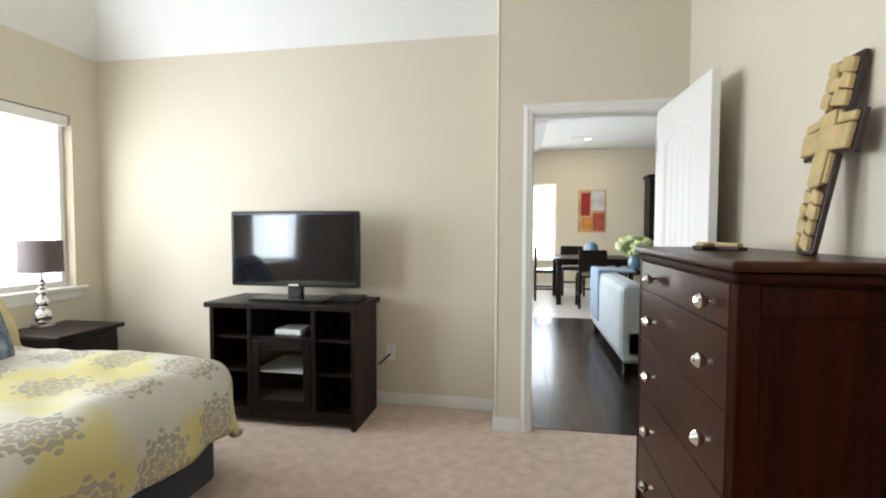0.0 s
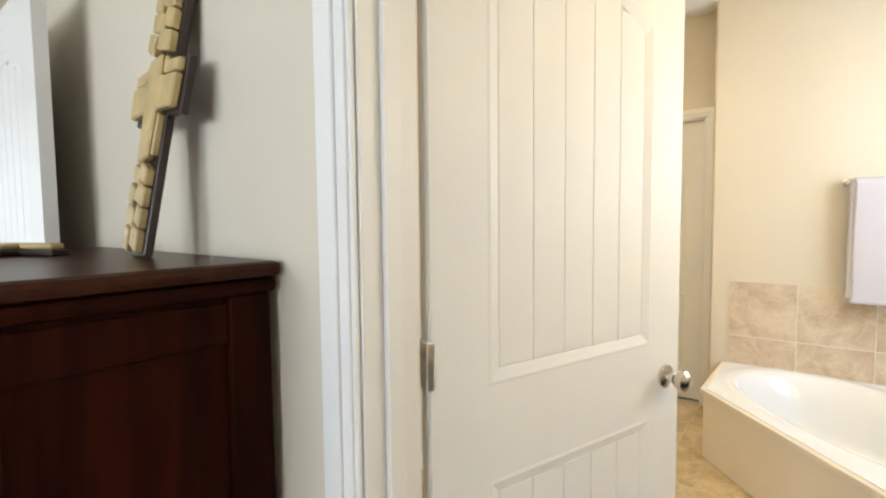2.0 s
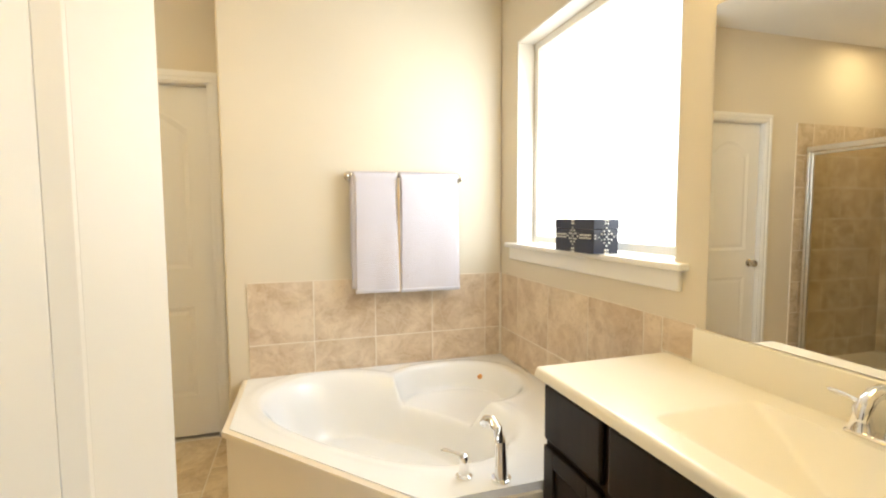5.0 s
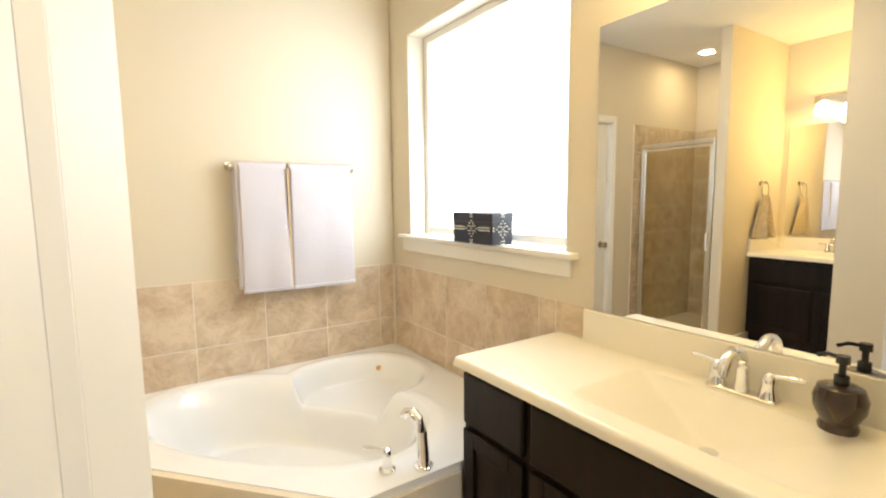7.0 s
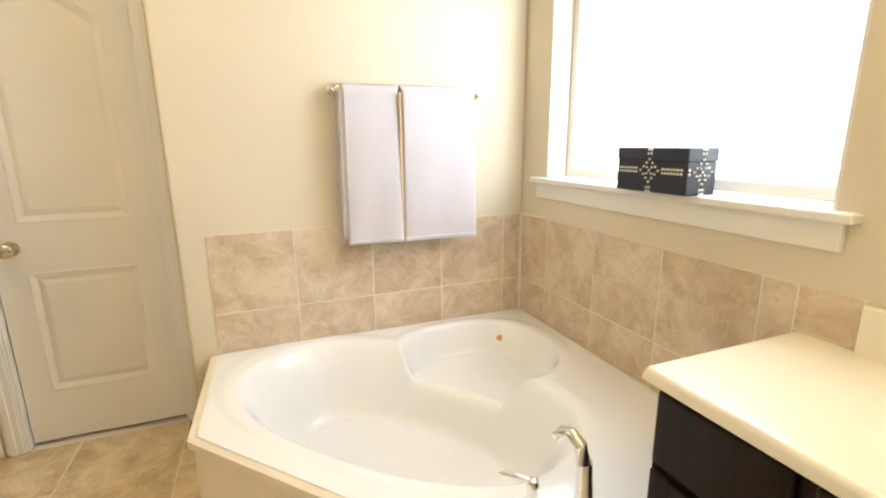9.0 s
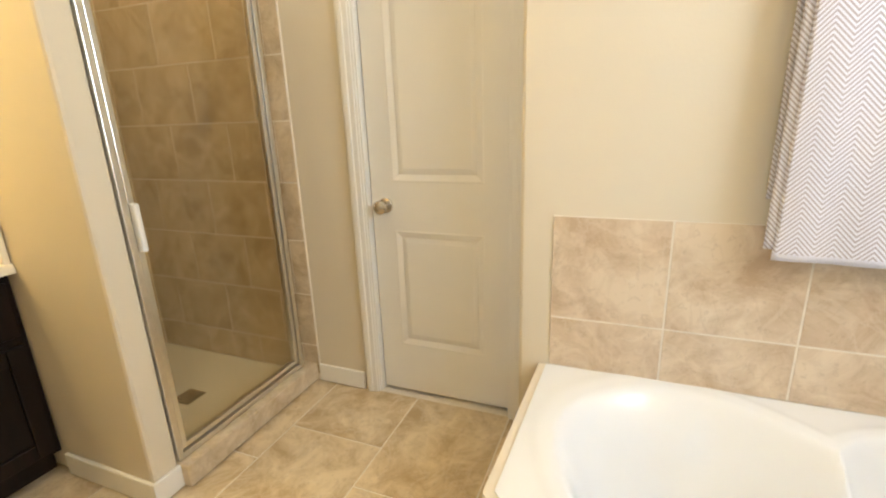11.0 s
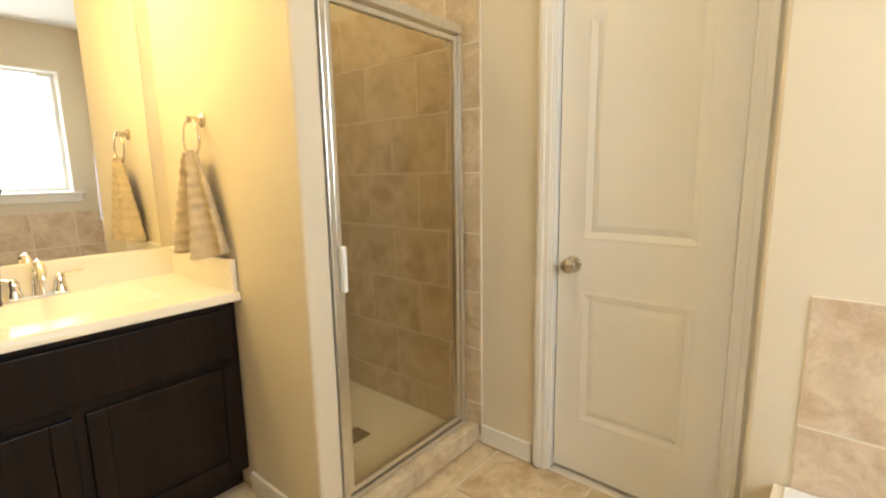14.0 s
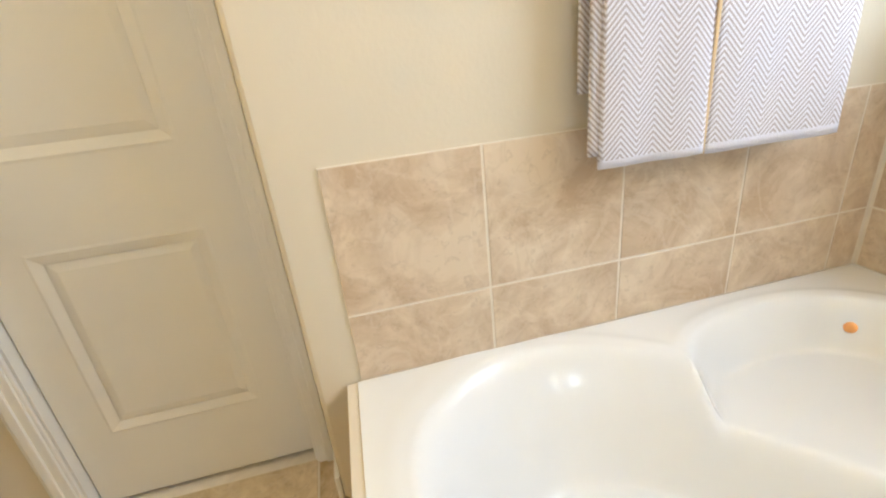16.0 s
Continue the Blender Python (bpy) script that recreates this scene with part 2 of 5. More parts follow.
def damask():
    """Pale yellow and cream cloth with grey medallions."""
    m = mat("damask_comforter", (0.7, 0.66, 0.4), 0.9, bump=0.4, bscale=220)
    nt = m.node_tree
    b = nt.nodes["Principled BSDF"]
    tc = [n for n in nt.nodes if n.type == "TEX_COORD"][0]
    n = [n for n in nt.nodes if n.type == "TEX_NOISE"][0]
    n.inputs["Scale"].default_value, n.inputs["Detail"].default_value = 2.2, 2
    r = [n for n in nt.nodes if n.type == "VALTORGB"][0]
    r.color_ramp.elements[0].color, r.color_ramp.elements[1].color = (0.62, 0.54, 0.24, 1), (0.62, 0.59, 0.50, 1)
    r.color_ramp.elements[0].position, r.color_ramp.elements[1].position = 0.44, 0.54
    uv = nt.nodes.new("ShaderNodeUVMap")
    nt.links.new(uv.outputs[0], n.inputs["Vector"])
    vo = nt.nodes.new("ShaderNodeTexVoronoi")
    vo.voronoi_dimensions = "2D"
    vo.inputs["Scale"].default_value, vo.inputs["Randomness"].default_value = 2.7, 0.2
    nt.links.new(uv.outputs[0], vo.inputs["Vector"])
    sub = nt.nodes.new("ShaderNodeVectorMath")
    sub.operation = "SUBTRACT"
    nt.links.new(uv.outputs[0], sub.inputs[0])
    nt.links.new(vo.outputs["Position"], sub.inputs[1])
    sep = nt.nodes.new("ShaderNodeSeparateXYZ")
    nt.links.new(sub.outputs[0], sep.inputs[0])

    def op(kind, a, c=0.0):
        q = nt.nodes.new("ShaderNodeMath")
        q.operation = kind
        for k, v in enumerate((a, c)):
            if isinstance(v, (int, float)):
                q.inputs[k].default_value = v
            else:
                nt.links.new(v, q.inputs[k])
        return q.outputs[0]

    petal = op("COSINE", op("MULTIPLY", op("ARCTAN2", sep.outputs[1], sep.outputs[0]), 10.0))
    reach = op("ADD", vo.outputs["Distance"], op("MULTIPLY", petal, -0.05))
    inside = op("LESS_THAN", reach, 0.33)
    rings = op("GREATER_THAN", op("SINE", op("ADD", op("MULTIPLY", vo.outputs["Distance"], 52.0), op("MULTIPLY", petal, 1.5))), -0.7)
    mul = nt.nodes.new("ShaderNodeMath")
    mul.operation = "MULTIPLY"
    nt.links.new(inside, mul.inputs[0])
    nt.links.new(rings, mul.inputs[1])
    mx = nt.nodes.new("ShaderNodeMix")
    mx.data_type = "RGBA"
    nt.links.new(mul.outputs[0], mx.inputs["Factor"])
    nt.links.new(r.outputs[0], mx.inputs["A"])
    mx.inputs["B"].default_value = (0.40, 0.35, 0.27, 1)
    nt.links.new(mx.outputs["Result"], b.inputs["Base Color"])
    return m


HERRING, DAMASK = towel_weave(), damask()

# ---- mesh helpers ----


def box(bm, x0, x1, y0, y1, z0, z1, bev=0.0, seg=2):
    g = bmesh.ops.create_cube(bm, size=1.0, matrix=Matrix.Translation(((x0 + x1) / 2, (y0 + y1) / 2, (z0 + z1) / 2)) @ Matrix.Diagonal((abs(x1 - x0), abs(y1 - y0), abs(z1 - z0), 1)))
    if bev:
        es = list({e for v in g["verts"] for e in v.link_edges})
        bmesh.ops.bevel(bm, geom=es, offset=bev, segments=seg, affect="EDGES", profile=0.5)
    return bm


def boxes(*rows, bev=0.0):
    bm = bmesh.new()
    for r in rows:
        box(bm, *r, bev=bev)
    return bm


def lathe(profile, seg=28, m=Matrix.Identity(4)):
    """Turned body: (radius, height) pairs about z."""
    bm = bmesh.new()
    rings = []
    for r, z in profile:
        rings.append([bm.verts.new(m @ Vector((r * math.cos(2 * math.pi * k / seg), r * math.sin(2 * math.pi * k / seg), z))) for k in range(seg)])
    for a, b in zip(rings, rings[1:]):
        for k in range(seg):
            bm.faces.new((a[k], a[(k + 1) % seg], b[(k + 1) % seg], b[k]))
    bm.faces.new(rings[0][::-1])
    bm.faces.new(rings[-1])
    bmesh.ops.recalc_face_normals(bm, faces=bm.faces)
    return bm


def tube(points, radius, seg=12, bm=None):
    """A round bar swept along points; radius may be a list."""
    bm = bm or bmesh.new()
    pts = [Vector(p) for p in points]
    rr = radius if isinstance(radius, (list, tuple)) else [radius] * len(pts)
    rings, up = [], Vector((0.13, 0.31, 0.94)).normalized()
    for i, p in enumerate(pts):
        d = (pts[min(i + 1, len(pts) - 1)] - pts[max(i - 1, 0)]).normalized()
        a = d.cross(up).normalized()
        b = d.cross(a)
        rings.append([bm.verts.new(p + rr[i] * (math.cos(2 * math.pi * k / seg) * a + math.sin(2 * math.pi * k / seg) * b)) for k in range(seg)])
    for a, b in zip(rings, rings[1:]):
        for k in range(seg):
            bm.faces.new((a[k], a[(k + 1) % seg], b[(k + 1) % seg], b[k]))
    bm.faces.new(rings[0][::-1])
    bm.faces.new(rings[-1])
    bmesh.ops.recalc_face_normals(bm, faces=bm.faces)
    return bm


def prism(outline, z0, z1, bm=None):
    bm = bm or bmesh.new()
    lo = [bm.verts.new((x, y, z0)) for x, y in outline]
    hi = [bm.verts.new((x, y, z1)) for x, y in outline]
    n = len(lo)
    bm.faces.new(lo[::-1])
    bm.faces.new(hi)
    for k in range(n):
        bm.faces.new((lo[k], lo[(k + 1) % n], hi[(k + 1) % n], hi[k]))
    bmesh.ops.recalc_face_normals(bm, faces=bm.faces)
    return bm


def sheet(nx, ny, f, smooth=True):
    """A grid surface: f(u, v) gives a place."""
    bm = bmesh.new()
    vs = [[bm.verts.new(f(i / nx, j / ny)) for j in range(ny + 1)] for i in range(nx + 1)]
    for i in range(nx):
        for j in range(ny):
            bm.faces.new((vs[i][j], vs[i + 1][j], vs[i + 1][j + 1], vs[i][j + 1]))
    return bm


def mesh(name, bm, material, smooth=False):
    me = bpy.data.meshes.new(name)
    if smooth:
        for f in bm.faces:
            f.smooth = True
        for e in bm.edges:
            e.smooth = e.calc_face_angle(0) < radians(40)
    bm.to_mesh(me)
    bm.free()
    me.materials.append(material)
    return me


def part(name, bm, material, parent=None, label="", smooth=False):
    ob = new(name, mesh(name, bm, material, smooth))
    if parent:
        ob.parent = parent
    if label:
        tagged(ob, label)
    return ob


def thing(name, label, category, at=(0, 0, 0), rz=0, group=""):
    ob = new(name)
    ob.empty_display_size = 0.1
    ob.matrix_world = pose(*at, 0, 0, rz)
    return tagged(ob, label, category, group)


def fixed(name, bm, material, label="", category=""):
    return tagged(part(name, bm, material), label, category, kind="structure")


# ---- structure ----
RX, BX = 0.742, 0.872          # bedroom and bathroom faces of the shared wall
EY, TY = 2.70, 3.01            # entry wall and television wall
WY = -0.865                    # bathroom window wall
TX = 3.635                     # tub wall
CX = 3.80                      # closet wall
TOP = 2.62                     # bathroom ceiling
EH = 1.985                     # entry door opening
BH = 1.985                     # bath door opening
E0, E1 = -0.139, 0.60
B0, B1 = 0.005, 0.757
W = 0.13
PX = 2.255                     # end of partition beside the second vanity
RW, RW2 = 2.985, 3.075         # wing wall
SY = 1.76                      # wing wall end
AY = 2.74                      # alcove back wall

fixed("floor_bedroom", boxes((-3.75, 0.807, -3.15, 2.765, -0.12, 0.0), (-3.75, -0.37, 2.765, 3.1, -0.12, 0.0)), CARPET, "pinkish beige cut-pile bedroom carpet", "carpet")
fixed("wall_north", boxes((-3.75, -0.367, TY, TY + W, 0, 3.3)), PAINT, "cream painted bedroom wall behind the television", "wall")
fixed("wall_jog", boxes((-0.367, -0.237, EY + W, TY + W, 0, 3.3)), PAINT, "short cream return wall beside the entry door", "wall")
fixed("wall_entry", boxes((-0.367, E0 - 0.02, EY, EY + W, 0, 3.3), (E0 - 0.02, E1 + 0.02, EY, EY + W, EH + 0.02, 3.3), (E1 + 0.02, RX, EY, EY + W, 0, 3.3)), PAINT, "cream wall with the bedroom entry doorway", "wall")
fixed("wall_east", boxes((RX, BX, B1 + 0.02, 3.0, 0, 3.3), (RX, BX, B0 - 0.02, B1 + 0.02, BH + 0.02, 3.3), (RX, BX, -3.15, B0 - 0.02, 0, 3.3)), PAINT, "cream wall between bedroom and bathroom", "wall")
fixed("wall_west", boxes((-3.72, -3.59, 2.78, TY, 0, 3.3), (-3.72, -3.59, 0.95, 2.78, 2.13, 3.3), (-3.72, -3.59, 0.95, 2.78, 0, 0.83), (-3.72, -3.59, 0.2, 0.95, 0, 3.3), (-3.72, -3.59, -0.92, 0.2, 0, 0.83), (-3.72, -3.59, -0.92, 0.2, 2.13, 3.3), (-3.72, -3.59, -3.15, -0.92, 0, 3.3)), PAINT, "cream bedroom wall with a bright window", "wall")
fixed("wall_south", boxes((-3.59, RX, -3.15, -3.02, 0, 3.3)), PAINT, "cream bedroom back wall", "wall")
# bedroom tray ceiling: sloping border and flat middle
bm = bmesh.new()
o = [(-3.72, -3.15), (0.80, -3.15), (0.80, 3.14), (-3.72, 3.14)]
i = [(-3.27, -2.70), (0.75, -2.70), (0.75, 2.69), (-3.27, 2.69)]
lo = [bm.verts.new((x, y, 2.44)) for x, y in o]
hi = [bm.verts.new((x, y, 3.05)) for x, y in i]
for k in range(4):
    bm.faces.new((lo[k], lo[(k + 1) % 4], hi[(k + 1) % 4], hi[k]))
bm.faces.new(hi)
fixed("ceiling_bedroom", bm, CEIL, "white bedroom tray ceiling with sloping edges", "ceiling")

# bathroom shell
fixed("wall_window", boxes((BX, 2.245, WY - 0.15, WY, 0, 2.7), (2.245, 3.435, WY - 0.15, WY, 0, 1.055), (2.245, 3.435, WY - 0.15, WY, 2.215, 2.7), (3.435, 4.0, WY - 0.15, WY, 0, 2.7)), PAINT, "cream bathroom wall with a deep window", "wall")
fixed("wall_tub", boxes((TX, 4.0, WY, 0.712, 0, 2.7), bev=0.012), PAINT, "cream wall behind the corner tub", "wall")
fixed("wall_closet", boxes((CX, 3.95, 0.712, 0.775, 0, 2.7), (CX, 3.95, 0.775, 1.385, 1.95, 2.7), (CX, 3.95, 1.385, 2.85, 0, 2.7)), PAINT, "cream wall with the closet door", "wall")
fixed("wall_wing", boxes((RW, RW2, SY, 2.85, 0, 2.7), bev=0.012), PAINT, "cream rounded-corner wall between vanity and shower", "wall")
fixed("wall_alcove", boxes((1.80, 3.95, AY, AY + W, 0, 2.7)), PAINT, "cream wall behind the second vanity", "wall")
fixed("wall_partition", boxes((BX, PX, SY + 0.01, SY + 0.12, 0, 2.7), bev=0.012), PAINT, "cream partition beside the second vanity", "wall")
fixed("wall_alcove_side", boxes((1.80, 1.9, SY + 0.12, AY, 0, 2.7)), PAINT, "cream alcove side wall", "wall")
fixed("ceiling_bathroom", boxes((BX - 0.1, 4.0, WY - 0.15, 2.9, TOP, TOP + 0.1)), CEIL, "flat white bathroom ceiling", "ceiling")
bath_floor = fixed("floor_bathroom", boxes((0.807, 4.0, WY - 0.1, 2.8, -0.12, -0.006)), GROUT, "beige stone tile bathroom floor with pale grout", "floor")

# living and dining room beyond the entry
lfloor = fixed("floor_living", boxes((-0.8, 6.0, 2.765, 6.68, -0.12, -0.008)), DARKFLOOR, "glossy dark plank floor of the living room", "floor")
dfloor = fixed("floor_dining", boxes((-0.8, 6.0, 6.68, 10.6, -0.12, -0.008)), GROUT, "pale tiled dining floor", "floor")
fixed("wall_dining", boxes((-0.8, -0.26, 10.3, 10.45, 0, 3.4), (0.49, 6.0, 10.3, 10.45, 0, 3.4), (-0.26, 0.49, 10.3, 10.45, 0, 0.60), (-0.26, 0.49, 10.3, 10.45, 2.30, 3.4)), PAINT, "pale dining room end wall", "wall")
lw = [(-0.62, -0.5, 3.15, 3.9, 0, 3.0), (-0.62, -0.5, 8.9, 10.3, 0, 3.0), (-0.62, -0.5, 5.2, 5.5, 0, 3.0), (-0.62, -0.5, 6.8, 7.2, 0, 3.0)]
for a, b in ((3.9, 5.2), (5.5, 6.8), (7.2, 8.9)):
    lw += [(-0.62, -0.5, a, b, 0, 0.62), (-0.62, -0.5, a, b, 2.1, 3.0)]
fixed("wall_living", boxes(*lw), PAINT, "pale living room wall with a row of windows", "wall")
fixed("wall_living_far", boxes((5.9, 6.0, 2.7, 10.5, 0, 3.4), (BX, 5.9, 2.88, 2.98, 0, 3.4)), PAINT, "pale living room far walls", "wall")
bm = bmesh.new()
a = [bm.verts.new(p) for p in ((-0.62, 3.15, 2.62), (0.15, 2.84, 3.05), (6.0, 2.84, 3.05), (-0.62, 10.45, 2.62), (0.15, 10.45, 3.05), (6.0, 10.45, 3.05))]
bm.faces.new((a[0], a[1], a[4], a[3]))
bm.faces.new((a[1], a[2], a[5], a[4]))
fixed("ceiling_living", bm, CEIL, "white living room ceiling with a sloping edge", "ceiling")
# unseen panel, added to block sky light so the closet door gap stays dark
fixed("closet_light_block", boxes((3.951, 4.0, 0.715, 2.87, 0, 2.7)), PAINT, "unseen panel blocking light behind the closed closet door", "wall")

fixed("trim_corner_bead", tube([(-0.360, EY + 0.007, 0.086), (-0.360, EY + 0.007, 1.5), (-0.360, EY + 0.007, 3.03)], 0.011), PAINT, "rounded plaster corner bead on the cream wall", "corner bead")

# baseboards


def baseboard(x0, x1, y0, y1, name="baseboard"):
    fixed(name, boxes((x0, x1, y0, y1, 0, 0.085), bev=0.004), TRIM, "white painted baseboard", "baseboard")


baseboard(-3.59, -0.367, TY - 0.014, TY)
baseboard(-0.381, -0.367, EY, TY - 0.014)
baseboard(-0.381, E0 - 0.065, EY - 0.014, EY)
baseboard(RX - 0.014, RX, 0.845, EY)
baseboard(-3.59, -3.576, -3.0, 2.93)
baseboard(CX - 0.014, CX, 1.455, 1.70)
baseboard(RW - 0.014, RW, SY, 2.2)
baseboard(RW - 0.014, RW2 + 0.0, SY - 0.014, SY)
baseboard(TX - 0.0, CX - 0.02, 0.712, 0.726)
baseboard(BX, PX, SY - 0.004, SY + 0.01)
baseboard(PX, PX + 0.014, SY, SY + 0.12)
baseboard(-0.5, 6.0, 10.286, 10.3)
baseboard(-0.5, -0.486, 3.15, 10.28)

# casings


def casing(name, axis, face, out, a, b, top, w=0.066):
    """Moulded frame round an opening; axis is the wall's direction, face its plane, out the side."""
    rows = []
    for d, lo, hi in ((0.010, 0.004, w), (0.015, 0.012, w - 0.010), (0.021, 0.034, w - 0.014)):
        f0, f1 = sorted((face, face + out * d))
        for u0, u1, z0, z1 in ((a - hi, a - lo, 0, top + lo), (b + lo, b + hi, 0, top + lo), (a - hi, b + hi, top + lo, top + hi)):
            rows.append((u0, u1, f0, f1, z0, z1) if axis == "x" else (f0, f1, u0, u1, z0, z1))
    return fixed(name, boxes(*rows, bev=0.003), TRIM, "white moulded door casing", "door casing")


def jamb(name, axis, f0, f1, a, b, top):
    rows = [(a - 0.02, a, f0, f1, 0, top), (b, b + 0.02, f0, f1, 0, top), (a - 0.02, b + 0.02, f0, f1, top, top + 0.02)]
    if axis == "y":
        rows = [(r[2], r[3], r[0], r[1], r[4], r[5]) for r in rows]
    return fixed(name, boxes(*rows), TRIM, "white painted door jamb", "door jamb")


casing("trim_entry", "x", EY, -1, E0, E1, EH)
jamb("trim_entry_jamb", "x", EY + 0.002, EY + W - 0.002, E0, E1, EH)
casing("trim_entry_living", "x", EY + W, 1, E0, E1, EH)
casing("trim_bath", "y", RX, -1, B0, B1, BH, 0.092)
casing("trim_bath_inside", "y", BX, 1, B0, B1, BH)
jamb("trim_bath_jamb", "y", RX + 0.002, BX - 0.002, B0, B1, BH)
fixed("trim_bath_stop", boxes((RX + 0.045, RX + 0.082, B1 - 0.012, B1, 0, BH - 0.012), (RX + 0.045, RX + 0.082, B0, B0 + 0.012, 0, BH - 0.012), (RX + 0.045, RX + 0.082, B0, B1, BH - 0.012, BH), bev=0.003), TRIM, "white door stop moulding", "door stop")
casing("trim_closet", "y", CX, -1, 0.79, 1.375, 1.94, 0.07)
jamb("trim_closet_jamb", "y", CX + 0.002, CX + 0.12, 0.79, 1.375, 1.94)


def arch_outline(w0, w1, z0, z1, rise, n=12):
    pts = [(w0, z0), (w1, z0), (w1, z1 - rise)]
    for k in range(1, n):
        u = k / n
        pts.append((w1 + (w0 - w1) * u, z1 - rise + rise * math.sin(math.pi * u)))
    pts.append((w0, z1 - rise))
    return pts


def panel_door(name, width, height, planks, label, m, knob_at=0.84, knob_side=1):
    """Moulded two-panel leaf, arched above. Local x along the leaf from the hinge, y through it."""
    t = 0.018
    root = tagged(new(name), label, "door", kind="structure")
    root.matrix_world = m
    st = 0.115 * width / 0.7
    panels = [(st, width - st, 0.22, 0.74, 0.0), (st, width - st, 0.935, height - 0.13, 0.09)]
    part("door_leaf", boxes((0, width, -t + 0.008, t - 0.008, 0, height)), TRIM, root)
    for side in (-1, 1):
        bm = bmesh.new()
        y0, y1 = sorted((side * (t - 0.008), side * t))
        rows = [(0, st, 0, height), (width - st, width, 0, height), (st, width - st, 0, 0.22), (st, width - st, 0.74, 0.935)]
        for x0, x1, z0, z1 in rows:
            box(bm, x0, x1, y0, y1, z0, z1)
        # head rail with the arched underside
        out = [(st, height), (st, height - 0.22)]
        for k in range(0, 17):
            u = k / 16
            out.append((st + (width - 2 * st) * u, height - 0.22 + 0.09 * math.sin(math.pi * u)))
        out.append((width - st, height))
        fr = [bm.verts.new((x, y0, z)) for x, z in out[1:]]
        bk = [bm.verts.new((x, y1, z)) for x, z in out[1:]]
        fr.append(bm.verts.new((st, y0, height)))
        bk.append(bm.verts.new((st, y1, height)))
        n = len(fr)
        bm.faces.new(fr)
        bm.faces.new(bk[::-1])
        for k in range(n):
            bm.faces.new((fr[k], bk[k], bk[(k + 1) % n], fr[(k + 1) % n]))
        bmesh.ops.recalc_face_normals(bm, faces=bm.faces)
        part("rail_face", bm, TRIM, root)
        for p0, p1, z0, z1, rise in panels:
            g = 0.031
            mo = bmesh.new()
            ya, yb = side * (t + 0.0012), side * (t - 0.0054)
            ou = arch_outline(p0 - 0.004, p1 + 0.004, z0 - 0.004, z1 - (0.09 if rise else 0) + rise + 0.004, rise, 16)
            inn = arch_outline(p0 + g, p1 - g, z0 + g, z1 - (0.09 if rise else 0) + rise - g, rise, 16)
            mid = arch_outline(p0 + 0.007, p1 - 0.007, z0 + 0.007, z1 - (0.09 if rise else 0) + rise - 0.007, rise, 16)
            rings = [[mo.verts.new((x, y, z)) for x, z in pts] for pts, y in ((ou, side * (t - 0.001)), (mid, ya), (inn, yb))]
            for q0, q1 in zip(rings, rings[1:]):
                for k in range(len(q0)):
                    mo.faces.new((q0[k], q0[(k + 1) % len(q0)], q1[(k + 1) % len(q0)], q1[k]))
            part("panel_moulding", mo, TRIM, root)
            yy = sorted((side * (t - 0.0085), side * (t - 0.0050)))
            if planks:
                n = 5
                for k in range(n):
                    a = p0 + g + (p1 - p0 - 2 * g) * k / n
                    b = p0 + g + (p1 - p0 - 2 * g) * (k + 1) / n
                    mid = ((a + b) / 2 - p0) / (p1 - p0)
                    ztop = z1 - g - rise + rise * 0.95 * math.sin(math.pi * mid)
                    part("plank", boxes((a + 0.0001, b - 0.0001, yy[0], yy[1], z0 + g, ztop), bev=0.0032), TRIM, root)
            else:
                bm = bmesh.new()
                o = arch_outline(p0 + g, p1 - g, z0 + g, z1 - g, rise) if rise else [(p0 + g, z0 + g), (p1 - g, z0 + g), (p1 - g, z1 - g), (p0 + g, z1 - g)]
                cx, cz = (p0 + p1) / 2, (z0 + z1) / 2
                va = [bm.verts.new((x, side * (t - 0.008), z)) for x, z in o]
                vb = [bm.verts.new((cx + (x - cx) * (1 - 0.05 / (p1 - p0)), side * (t - 0.0040), cz + (z - cz) * (1 - 0.05 / (z1 - z0)))) for x, z in o]
                n = len(va)
                for k in range(n):
                    bm.faces.new((va[k], va[(k + 1) % n], vb[(k + 1) % n], vb[k]))
                bm.faces.new(vb)
                bmesh.ops.recalc_face_normals(bm, faces=bm.faces)
                part("raised_panel", bm, TRIM, root)
    for side in (-1, 1):
        kx = width - 0.062
        mm = Matrix.Translation((kx, side * t, knob_at)) @ Matrix.Rotation(radians(-90 * side), 4, "X")
        part("door_knob", lathe([(0.031, 0), (0.031, 0.006), (0.012, 0.010), (0.011, 0.026), (0.021, 0.034), (0.028, 0.046), (0.027, 0.058), (0.016, 0.066), (0.004, 0.068)], 24, mm), NICKEL, root, "satin nickel door knob", True)
    for z in (0.22, 1.0, height - 0.2):
        part("hinge", boxes((-0.012, 0.004, -t - 0.006, t, z - 0.045, z + 0.045), bev=0.002), ALU, root, "nickel butt hinge")
    return root


panel_door("door_1", 0.73, 1.97, True, "white panelled bedroom entry door standing open", pose(E1 - 0.006, EY + 0.01, 0.012, 0, 0, -88))
panel_door("door_2", 0.80, 1.97, True, "white plank-panelled bathroom door standing open", pose(0.905, 0.768, 0.012, 0, 0, -18.5))
panel_door("door_3", 0.575, 1.925, False, "white two-panel closet door, closed", pose(3.853, 0.795, 0.014, 0, 0, 90))

# ---- windows ----


